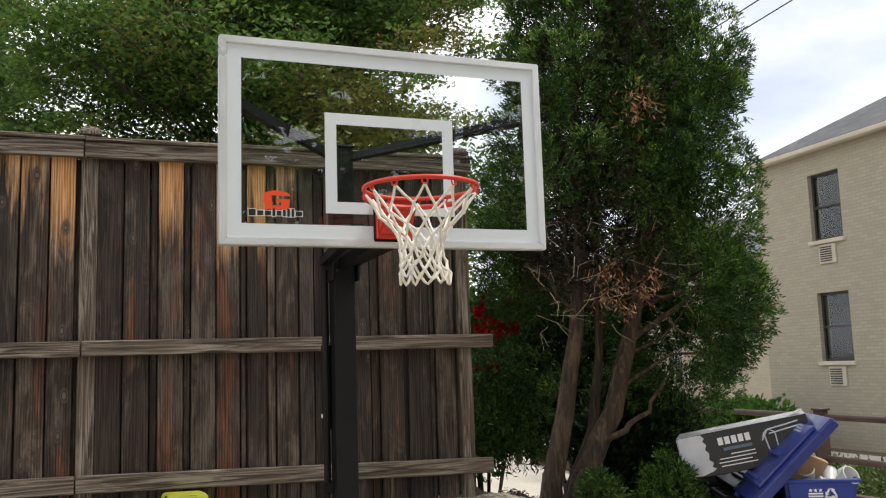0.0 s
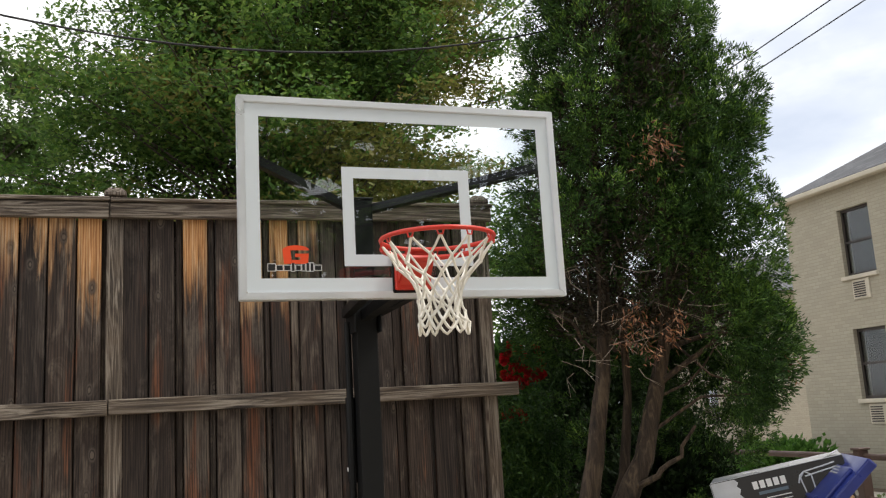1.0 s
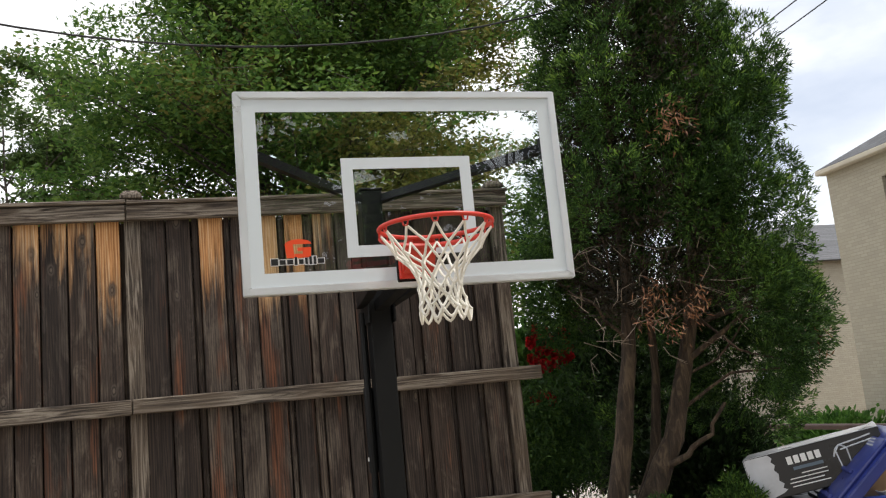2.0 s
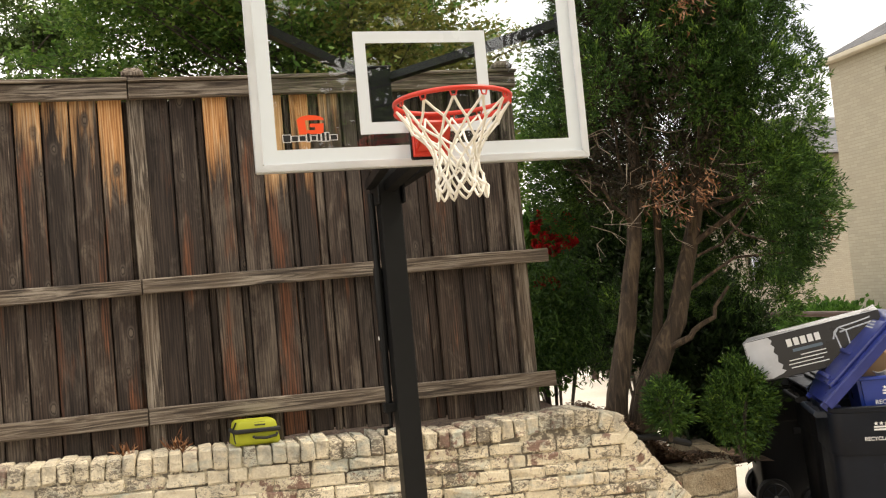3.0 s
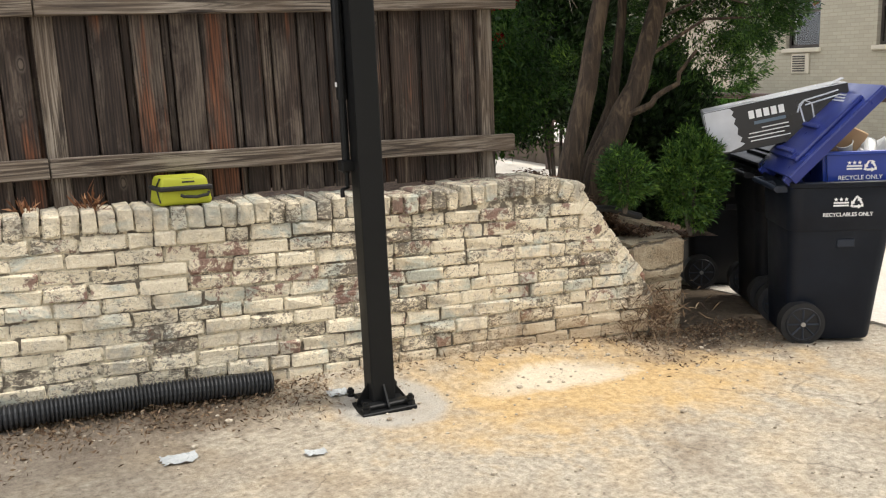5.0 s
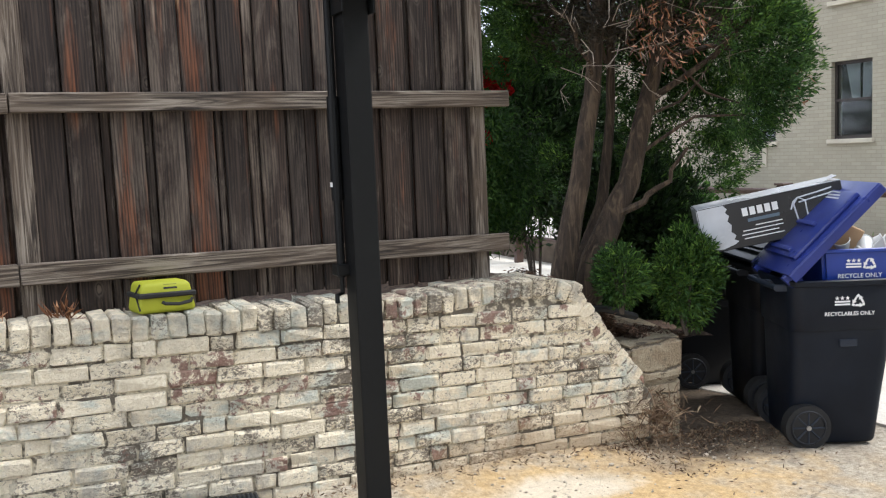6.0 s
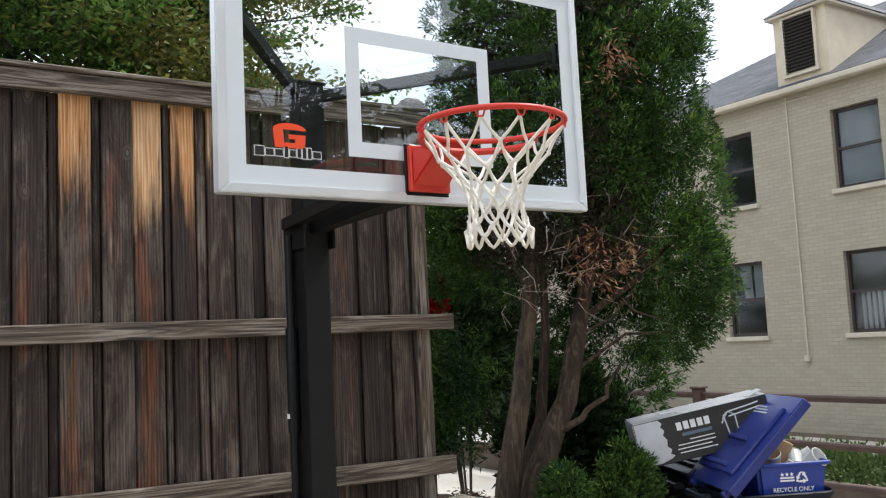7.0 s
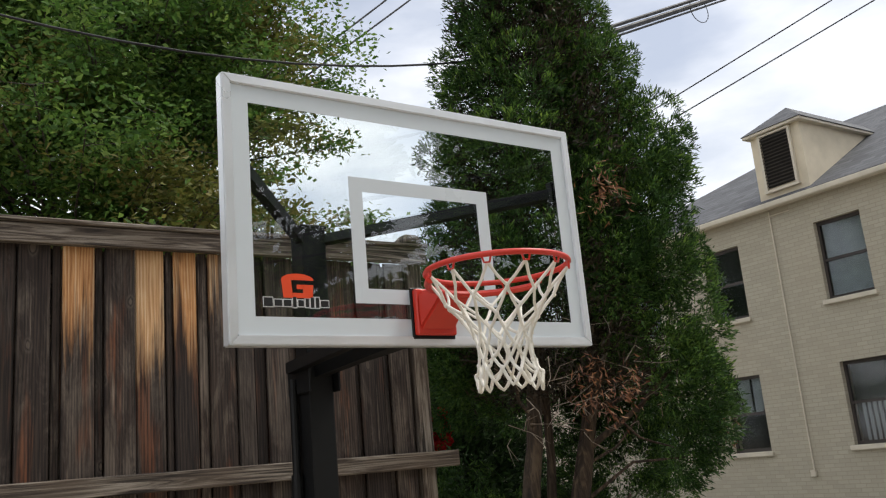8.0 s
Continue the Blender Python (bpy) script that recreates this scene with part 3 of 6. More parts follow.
def build_hoop():
    h = thing("basketball_hoop", pose(0, 0, 0), "black steel basketball hoop with clear glass backboard and red rim", "basketball hoop")
    PX, PY = 0.005, 0.975
    # post, slightly softened square tube
    post = part("post", box(PX - 0.06, PY - 0.06, 0.012, PX + 0.06, PY + 0.06, 3.03, 0.008, 2), BLACK, h)
    part("post_top_cap", box(PX - 0.066, PY - 0.066, 3.03, PX + 0.066, PY + 0.066, 3.045, 0.004), BLACK, post)
    plate = part("base_plate", box(PX - 0.14, PY - 0.14, -0.002, PX + 0.14, PY + 0.14, 0.022, 0.004), BLACK, h)
    part("raised_plate", box(PX - 0.105, PY - 0.105, 0.022, PX + 0.105, PY + 0.105, 0.045, 0.006), BLACK, plate)
    for sx, sy in ((1, 0), (-1, 0), (0, 1), (0, -1)):
        b = bmesh.new()
        tri = [(0.058, 0.02), (0.125, 0.02), (0.125, 0.035), (0.058, 0.13)]
        f = [b.verts.new((u, -0.005, z)) for u, z in tri]
        g = [b.verts.new((u, 0.005, z)) for u, z in tri]
        b.faces.new(f), b.faces.new(g[::-1])
        for i in range(4):
            b.faces.new((f[i], g[i], g[(i + 1) % 4], f[(i + 1) % 4]))
        part("gusset", turn(b, Matrix.Translation((PX, PY, 0)) @ Matrix.Rotation(math.atan2(sy, sx), 4, "Z")), BLACK, plate)
    for sx in (-1, 1):
        for sy in (-1, 1):
            x, y = PX + sx * 0.115, PY + sy * 0.115
            b = cyl((x, y, 0.02), (x, y, 0.075), 0.011, n=10)
            cyl((x, y, 0.022), (x, y, 0.043), 0.021, n=6, bm=b)
            cyl((x, y, 0.05), (x, y, 0.066), 0.019, n=6, bm=b)
            part("anchor_bolt", b, BLACK, plate)
    # backboard
    X0, X1, Z0, Z1 = -0.762, 0.762, 2.35, 3.266
    bb = part("backboard", box(X0 + 0.03, 0.004, Z0 + 0.03, X1 - 0.03, 0.016, Z1 - 0.03), BOARD_GLASS, h, "clear tempered glass backboard with white border")
    bars = []
    frame_bars(bars, X0, Z0, X1, Z1, 0.034, -0.008, 0.042, 0.004)
    for b in bars:
        part("frame_bar", b, ALU, bb, "brushed aluminium frame bar")
    bars = []
    frame_bars(bars, X0 + 0.034, Z0 + 0.034, X1 - 0.034, Z1 - 0.034, 0.06, 0.0012, 0.0036)
    for b in bars:
        part("border_band", b, WHITE_BAND, bb)
    bars = []
    frame_bars(bars, -0.303, 2.497, 0.303, 2.952, 0.052, 0.0012, 0.0036)
    for b in bars:
        part("target_band", b, WHITE_BAND, bb)
    # emblem drawn as plain shapes: a red rounded figure over a bar of dark shapes
    def flat(name, pts, mat, y=0.0028, t=0.0012):
        q = bmesh.new()
        f = [q.verts.new((x, y - t, z)) for x, z in pts]
        g = [q.verts.new((x, y, z)) for x, z in pts]
        q.faces.new(f), q.faces.new(g[::-1])
        n = len(pts)
        for i in range(n):
            q.faces.new((f[i], g[i], g[(i + 1) % n], f[(i + 1) % n]))
        return part(name, q, mat, bb)
    ex, ez = -0.517, 2.55
    ring = []
    for a in range(0, 181, 15):
        ring.append((ex + 0.058 * math.cos(radians(a)), ez + 0.018 + 0.022 * math.sin(radians(a))))
    flat("emblem_crown", ring, LOGO_RED)
    flat("emblem_side", [(ex - 0.058, ez + 0.018), (ex - 0.024, ez + 0.018), (ex - 0.018, ez - 0.042), (ex - 0.052, ez - 0.042)], LOGO_RED)
    flat("emblem_foot", [(ex - 0.018, ez - 0.025), (ex - 0.018, ez - 0.042), (ex + 0.018, ez - 0.042), (ex + 0.018, ez - 0.025)], LOGO_RED)
    flat("emblem_leg", [(ex + 0.018, ez + 0.003), (ex + 0.018, ez - 0.042), (ex + 0.052, ez - 0.042), (ex + 0.056, ez + 0.003)], LOGO_RED)
    flat("emblem_hook", [(ex - 0.004, ez + 0.003), (ex - 0.004, ez - 0.012), (ex + 0.02, ez - 0.012), (ex + 0.02, ez + 0.003)], LOGO_RED)
    x = -0.638
    for wd, up in ((0.030, 0.0), (0.026, -0.004), (0.026, -0.004), (0.012, 0.003), (0.02, -0.004), (0.012, 0.0), (0.012, 0.003), (0.012, 0.003), (0.028, -0.004)):
        zc, hh = 2.491 + up * 0.5, 0.016 + up
        flat("emblem_halo", [(x - 0.0025, zc + hh + 0.0025), (x + wd + 0.0025, zc + hh + 0.0025), (x + wd + 0.0025, zc - hh + 0.0005), (x - 0.0025, zc - hh + 0.0005)], LOGO_WHITE, 0.0036, 0.0012)
        flat("emblem_block", [(x, zc + hh), (x + wd, zc + hh), (x + wd, zc - hh + 0.003), (x, zc - hh + 0.003)], LOGO_BLACK, 0.0022, 0.001)
        x += wd + 0.0065
    # arms from the post to the frame
    for s in (-1, 1):
        part("upper_arm", tube([(PX + s * 0.05, PY - 0.02, 2.985), (s * 0.71, 0.06, 3.0)], 0.03, 4), BLACK, h)
        part("arm_bracket", box(s * 0.71 - 0.03, 0.043, 2.95, s * 0.71 + 0.03, 0.08, 3.05, 0.004), BLACK, h)
        part("lower_arm", tube([(PX + s * 0.085, PY + 0.06, 2.41), (s * 0.14, 0.07, 2.44)], 0.034, 4), BLACK, h)
        part("pivot_plate", box(PX + s * 0.066, PY - 0.10, 2.29, PX + s * 0.076, PY + 0.12, 2.44, 0.003), BLACK, h)
    part("crossbar", box(-0.20, 0.044, 2.355, 0.20, 0.09, 2.44, 0.006), BLACK, h)
    part("rear_brace", box(-0.66, 0.044, 2.352, 0.66, 0.066, 2.392, 0.004), BLACK, h)
    part("boom", tube([(PX, PY - 0.05, 2.385), (0.0, 0.08, 2.42)], 0.04, 4), BLACK, h)
    # lift rod with crank behind the post
    rod = part("lift_rod", cyl((PX - 0.085, PY + 0.045, 1.16), (PX - 0.085, PY + 0.045, 2.36), 0.019, n=12), BLACK, h)
    part("rod_sleeve", cyl((PX - 0.085, PY + 0.045, 1.5), (PX - 0.085, PY + 0.045, 1.95), 0.026, n=12), BLACK, rod)
    part("crank_bracket", box(PX - 0.12, PY + 0.0, 1.17, PX - 0.058, PY + 0.07, 1.22, 0.004), BLACK, rod)
    part("crank_handle", tube([(PX - 0.085, PY + 0.045, 1.16), (PX - 0.085, PY + 0.045, 1.09), (PX - 0.12, PY + 0.02, 1.085), (PX - 0.12, PY + 0.02, 1.05)], 0.011, 8), BLACK, rod)
    part("height_label", box(PX - 0.112, PY + 0.03, 1.56, PX - 0.110, PY + 0.055, 1.58), LOGO_WHITE, rod)
    # rim
    RZ, RY, RR = 2.54, -0.40, 0.232
    rim = part("rim", tube([(RR * math.cos(a), RY + RR * math.sin(a), RZ) for a in [2 * math.pi * i / 64 for i in range(64)]], 0.0095, 10, None, True), RED, h, "red steel rim", True)
    part("rim_mount", box(-0.082, -0.034, 2.385, 0.082, -0.008, 2.548, 0.004), RED, h)
    part("mount_backing", box(-0.09, -0.010, 2.372, 0.09, -0.001, 2.556, 0.003), BLACK, h)
    b = bmesh.new()
    pts = [(-0.075, -0.03, 2.40), (0.075, -0.03, 2.40), (0.075, -0.03, 2.535), (-0.075, -0.03, 2.535), (-0.062, -0.155, 2.495), (0.062, -0.155, 2.495), (0.062, -0.165, 2.535), (-0.062, -0.165, 2.535)]
    vs = [b.verts.new(p) for p in pts]
    for f in ((0, 3, 2, 1), (4, 5, 6, 7), (0, 1, 5, 4), (3, 7, 6, 2), (0, 4, 7, 3), (1, 2, 6, 5)):
        b.faces.new([vs[i] for i in f])
    bmesh.ops.bevel(b, geom=b.edges[:], offset=0.008, segments=2, affect="EDGES")
    part("spring_housing", b, RED, h)
    # second hoop band close below the rim at the back half
    part("rim_support", tube([((RR - 0.004) * math.cos(a), RY + (RR - 0.004) * math.sin(a), RZ - 0.028 - 0.01 * math.sin(a)) for a in [math.pi * (0.10 + 0.80 * i / 24) for i in range(25)]], 0.012, 8), RED, rim, "", True)
    N = 12
    for i in range(N):
        a = 2 * math.pi * (i + 0.5) / N
        c = Vector((RR * math.cos(a), RY + RR * math.sin(a), RZ))
        tdir = Vector((-math.sin(a), math.cos(a), 0))
        loop = [c + tdir * 0.014 + Vector((0, 0, -0.006)), c + tdir * 0.008 + Vector((0, 0, -0.026)), c - tdir * 0.008 + Vector((0, 0, -0.026)), c - tdir * 0.014 + Vector((0, 0, -0.006))]
        part("net_hook", tube(loop, 0.0035, 6), RED, rim)
    # net: cords that cross from hook to hook, narrowing to a waist and ending in loops
    rng = random.Random(3)
    levels = [(0.0, 0.226), (-0.075, 0.178), (-0.135, 0.125), (-0.185, 0.096), (-0.232, 0.085), (-0.278, 0.088), (-0.318, 0.103)]
    def net_point(step, lev):
        z, r = levels[lev]
        a = 2 * math.pi * (step + 0.5) / N
        jit = 0.0 if lev == 0 else 1.0
        rr = random.Random(int(step * 2) % (2 * N) * 31 + lev * 7)
        return Vector((r * math.cos(a), RY + r * math.sin(a), RZ - 0.024 + z)) + Vector((rr.uniform(-1, 1), rr.uniform(-1, 1), rr.uniform(-1, 1))) * 0.011 * jit
    for i in range(N):
        for s in (-1, 1):
            pts = []
            for lev in range(len(levels)):
                pts.append(net_point((i + s * 0.5 * lev) % N, lev))
            fine = []
            for k in range(len(pts) - 1):
                for t in (0, 0.5):
                    q = pts[k].lerp(pts[k + 1], t)
                    if t:
                        d = Vector((q.x, q.y - RY, 0))
                        q = q - d * 0.03 + Vector((0, 0, -0.004))
                    fine.append(q)
            fine.append(pts[-1])
            part("net_cord", tube(fine, 0.0052, 6), NET, h, "", True)
        a, b2 = net_point(i, 6), net_point((i + 1) % N, 6)
        mid = (a + b2) / 2 + Vector((0, 0, -0.036 - rng.uniform(0, 0.012)))
        part("net_loop", tube([a, a.lerp(mid, 0.6) + Vector((0, 0, -0.006)), mid, b2.lerp(mid, 0.6) + Vector((0, 0, -0.006)), b2], 0.006, 6), NET, h, "", True)
        for lev in (1, 2, 3, 4, 5, 6):
            c = net_point((i + 0.5 * lev) % N, lev)
            q = bmesh.new()
            bmesh.ops.create_icosphere(q, subdivisions=1, radius=0.0078, matrix=Matrix.Translation(c) @ Matrix.Diagonal((1, 1, 1.5, 1)))
            part("net_knot", q, NET, h, "", True)
    return h


build_hoop()


# ---- apartment building ----
def wall_with_holes(u0, u1, z0, z1, holes, thick):
    """A wall in the YZ plane with its face at x = 0 and depth towards +x; holes as (u0, z0, u1, z1)."""
    us = sorted({u0, u1, *[h[0] for h in holes], *[h[2] for h in holes]})
    zs = sorted({z0, z1, *[h[1] for h in holes], *[h[3] for h in holes]})
    bm = bmesh.new()
    solid = lambda i, j: 0 <= i < len(us) - 1 and 0 <= j < len(zs) - 1 and not any(h[0] <= (us[i] + us[i + 1]) / 2 <= h[2] and h[1] <= (zs[j] + zs[j + 1]) / 2 <= h[3] for h in holes)
    memo = {}
    def vert(x, i, j):
        key = (x, i, j)
        if key not in memo:
            memo[key] = bm.verts.new((x, us[i], zs[j]))
        return memo[key]
    for i in range(len(us) - 1):
        for j in range(len(zs) - 1):
            if not solid(i, j):
                continue
            bm.faces.new([vert(0, *c) for c in ((i, j), (i, j + 1), (i + 1, j + 1), (i + 1, j))])
            bm.faces.new([vert(thick, *c) for c in ((i, j), (i + 1, j), (i + 1, j + 1), (i, j + 1))])
            for di, dj, c0, c1 in ((-1, 0, (i, j), (i, j + 1)), (1, 0, (i + 1, j), (i + 1, j + 1)), (0, -1, (i, j), (i + 1, j)), (0, 1, (i, j + 1), (i + 1, j + 1))):
                if not solid(i + di, j + dj):
                    bm.faces.new((vert(0, *c0), vert(0, *c1), vert(thick, *c1), vert(thick, *c0)))
    return bm


def build_apartments():
    WX = 13.0
    h = thing("apartment_building", pose(WX, 0, 0), "cream painted brick apartment building with grey shingle roof", "building")
    cols = [(10.52, 11.40, True), (8.30, 9.18, False), (5.69, 6.60, False), (2.6, 3.5, False), (-0.4, 0.5, False), (-3.4, -2.5, False)]
    holes, win = [], []
    for a, b, ac in cols:
        for z0, z1 in ((4.22, 5.66), (1.66, 3.10)):
            holes.append((a, z0, b, z1))
            win.append((a, z0, b, z1, ac))
            if ac:
                holes.append((a + 0.22, z0 - 0.52, b - 0.18, z0 - 0.10))
    wall = part("wall", wall_with_holes(-6.0, 13.05, -0.4, 6.2, holes, 0.3), FAR_BRICK, h)
    part("end_wall", box(0.31, 12.75, -0.4, 9.0, 13.05, 6.2), FAR_BRICK, h)
    part("end_wall", box(0.31, -6.0, -0.4, 9.0, -5.7, 6.2), FAR_BRICK, h)
    part("rear_wall", box(9.0, -6.0, -0.4, 9.3, 13.05, 6.2), FAR_BRICK, h)
    part("attic_floor", box(0.0, -6.0, 6.19, 9.3, 13.05, 6.21), STUCCO, h)
    for i, (a, z0, b, z1, ac) in enumerate(win):
        wn_ = part("window", box(0.10, a, z0, 0.15, a + 0.05, z1), DARK_FRAME, h)
        for nm, bx in (("window_frame", (0.10, b - 0.05, z0, 0.15, b, z1)), ("window_frame", (0.10, a + 0.05, z1 - 0.06, 0.15, b - 0.05, z1)), ("window_frame", (0.10, a + 0.05, z0, 0.15, b - 0.05, z0 + 0.06)),
                       ("meeting_rail", (0.085, a + 0.05, (z0 + z1) / 2 - 0.025, 0.15, b - 0.05, (z0 + z1) / 2 + 0.025))):
            part(nm, box(*bx), DARK_FRAME, wn_)
        zm = (z0 + z1) / 2
        for p0, p1, x in ((z0 + 0.06, zm - 0.025, 0.12), (zm + 0.025, z1 - 0.06, 0.13)):
            part("pane", box(x, a + 0.05, p0, x + 0.006, b - 0.05, p1), PANE, wn_)
        part("window_sill", box(-0.07, a - 0.06, z0 - 0.09, 0.08, b + 0.06, z0 - 0.005, 0.01), TRIM, wn_)
        # painted panel in place of the dim room behind the glass
        part("room_backing", box(0.5, a - 0.3, z0 - 0.3, 0.52, b + 0.3, z1 + 0.3), ROOM_SHADE, wn_)
        if i == 4:
            part("blind", box(0.20, a + 0.04, z0 + 0.04, 0.21, b - 0.04, z1 - 0.04), BLIND, wn_, "pale lowered window blind")
        if i == 5:
            for k in range(7):
                y = a + 0.10 + k * 0.10
                part("shutter_slat", box(0.20, y, z0 + 0.05, 0.215, y + 0.055, zm), BLIND, wn_)
        if i == 3:
            for k, (yy, tilt) in enumerate(((a + 0.2, 0.12), (b - 0.3, -0.1))):
                q = box(0.22, -0.1, zm, 0.24, 0.1, z1 - 0.05)
                for v in q.verts:
                    v.co.y = v.co.y * (1.5 if v.co.z > zm + 0.3 else 0.8) + yy + tilt * (z1 - v.co.z)
                part("curtain", q, BLIND, wn_)
        if ac:
            c = part("air_conditioner", box(-0.03, a + 0.225, z0 - 0.515, 0.25, b - 0.185, z0 - 0.105, 0.01), TRIM, h)
            for k in range(7):
                zz = z0 - 0.47 + k * 0.048
                part("grille_slat", box(-0.04, a + 0.33, zz, -0.028, b - 0.23, zz + 0.026), DARK_FRAME, c)
    # eave, gutter and hip roof
    part("gutter", box(-0.24, -6.25, 6.13, -0.13, 13.14, 6.24, 0.02), TRIM, h)
    part("gutter", box(-0.13, 13.06, 6.13, 9.6, 13.14, 6.24, 0.02), TRIM, h)
    part("soffit", box(-0.13, -6.2, 6.15, 9.5, 13.06, 6.19), TRIM, h)
    ez, ov, rise = 6.25, 0.22, 0.56
    x0, x1, y0, y1 = -ov, 9.3 + ov, -6.25, 13.12
    half = (x1 - x0) / 2
    top = ez + half * rise
    b = bmesh.new()
    v = [b.verts.new(p) for p in ((x0, y0, ez), (x1, y0, ez), (x1, y1, ez), (x0, y1, ez), (x0 + half, y0 + half, top), (x0 + half, y1 - half, top))]
    for f in ((0, 3, 5, 4), (1, 4, 5, 2), (3, 2, 5), (0, 4, 1), (0, 1, 2, 3)):
        b.faces.new([v[i] for i in f])
    part("roof", b, SLATE, h)
    # louvred dormer
    d = part("dormer", box(-0.08, 6.46, 6.30, 3.0, 7.54, 7.61), STUCCO, h, "cream stucco dormer with dark louvres")
    b = bmesh.new()
    rv = [b.verts.new(p) for p in ((-0.22, 6.33, 7.66), (2.3, 6.33, 7.66), (2.3, 7.66, 7.66), (-0.22, 7.66, 7.66), (0.46, 7.0, 8.16), (3.2, 7.0, 8.16))]
    for f in ((0, 3, 4), (0, 4, 5, 1), (3, 2, 5, 4), (0, 1, 2, 3), (1, 5, 2)):
        b.faces.new([rv[i] for i in f])
    part("dormer_eave", box(-0.20, 6.35, 7.60, 2.3, 7.64, 7.655, 0.006), TRIM, d)
    part("dormer_roof", b, SLATE, d)
    part("louvre_backing", box(-0.095, 6.69, 6.52, -0.082, 7.30, 7.54), LOUVRE, d)
    for k in range(15):
        z = 6.56 + k * 0.066
        part("louvre_slat", turn(box(-0.03, 6.69, -0.006, 0.03, 7.30, 0.006), Matrix.Translation((-0.125, 0, z)) @ Matrix.Rotation(radians(-35), 4, "Y")), DARK_FRAME, d)
    for bx in ((-0.15, 6.64, 6.46, -0.082, 6.69, 7.58), (-0.15, 7.30, 6.46, -0.082, 7.35, 7.58), (-0.15, 6.69, 7.54, -0.082, 7.30, 7.58), (-0.16, 6.62, 6.42, -0.082, 7.37, 6.47)):
        part("louvre_frame", box(*bx), TRIM, d)
    # conduits on the wall
    for y, z0, z1 in ((7.46, 1.25, 6.1),):
        part("conduit", cyl((-0.02, y, z0), (-0.02, y, z1), 0.014, n=8), TRIM, h)
    part("conduit", cyl((-0.02, 7.46, 6.02), (-0.02, 7.02, 6.02), 0.012, n=8), TRIM, h)
    part("junction_box", box(-0.07, 7.42, 1.16, -0.001, 7.52, 1.28, 0.01), TRIM, h)
    return h


build_apartments()


def build_far_house():
    h = thing("far_house", pose(18.6, 23.5, 0), "distant cream house with a grey roof", "building")
    holes = [(0.9, 3.6, 1.8, 4.9), (0.9, 0.9, 1.8, 2.2), (4.2, 3.6, 5.1, 4.9), (4.2, 0.9, 5.1, 2.2)]
    part("wall", turn(wall_with_holes(0, 7.0, -0.4, 5.6, holes, 0.3), Matrix.Identity(4)), FAR_BRICK, h)
    holes2 = [(1.0, 3.6, 2.0, 4.9), (1.0, 0.9, 2.0, 2.2), (4.2, 3.6, 5.2, 4.9)]
    side = wall_with_holes(0, 9.0, -0.4, 5.6, holes2, 0.3)
    part("wall", turn(side, Matrix.Translation((9.31, 0, 0)) @ Matrix.Rotation(radians(90), 4, "Z")), FAR_BRICK, h)
    for a, z0, b, z1 in holes:
        w = part("window", box(0.1, a, z0, 0.14, b, z1), PANE, h)
        part("sash", box(0.08, a, (z0 + z1) / 2 - 0.03, 0.16, b, (z0 + z1) / 2 + 0.03), DARK_FRAME, w)
        part("window_sill", box(-0.06, a - 0.06, z0 - 0.08, 0.08, b + 0.06, z0), TRIM, w)
        part("room_backing", box(0.6, a - 0.4, z0 - 0.4, 0.62, b + 0.4, z1 + 0.4), ROOM_SHADE, w)
    for a, z0, b, z1 in holes2:
        w = part("window", box(9.31 - b, 0.1, z0, 9.31 - a, 0.14, z1), PANE, h)
        part("room_backing", box(9.31 - b - 0.4, 0.6, z0 - 0.4, 9.31 - a + 0.4, 0.62, z1 + 0.4), ROOM_SHADE, w)
    b = bmesh.new()
    v = [b.verts.new(p) for p in ((-0.4, -0.4, 5.6), (10, -0.4, 5.6), (10, 7.4, 5.6), (-0.4, 7.4, 5.6), (2.6, 3.5, 7.6), (7, 3.5, 7.6))]
    for f in ((0, 1, 5, 4), (1, 2, 5), (2, 3, 4, 5), (3, 0, 4), (3, 2, 1, 0)):
        b.faces.new([v[i] for i in f])
    part("roof", b, SLATE, h)


build_far_house()


# ---- plants ----
def blades(pos, dirs, count, length, width, spread, rng, curl=0.25, thin=0.35):
    """Small kite-shaped leaves in bunches: arrays of corners for quads."""
    pos, dirs = np.repeat(pos, count, axis=0), np.repeat(dirs, count, axis=0)
    n = len(pos)
    d = dirs + rng.normal(0, spread, (n, 3))
    d /= np.linalg.norm(d, axis=1)[:, None]
    s = np.cross(d, rng.normal(0, 1, (n, 3)))
    s /= np.linalg.norm(s, axis=1)[:, None] + 1e-9
    L = length * rng.uniform(0.55, 1.3, (n, 1))
    W = width * rng.uniform(0.6, 1.3, (n, 1))
    root = pos + rng.normal(0, length * thin, (n, 3))
    tip = root + d * L
    tip[:, 2] += curl * L[:, 0] * rng.uniform(-1, 0.6, n)
    mid = root + d * L * 0.5
    v = np.stack([root, mid + s * W, tip, mid - s * W], axis=1).reshape(-1, 3)
    return v


def leaf_object(name, arrays, material, parent):
    v = np.concatenate(arrays)
    return part(name, raw_mesh(name, v, 4, np.arange(len(v)), material), material, parent)


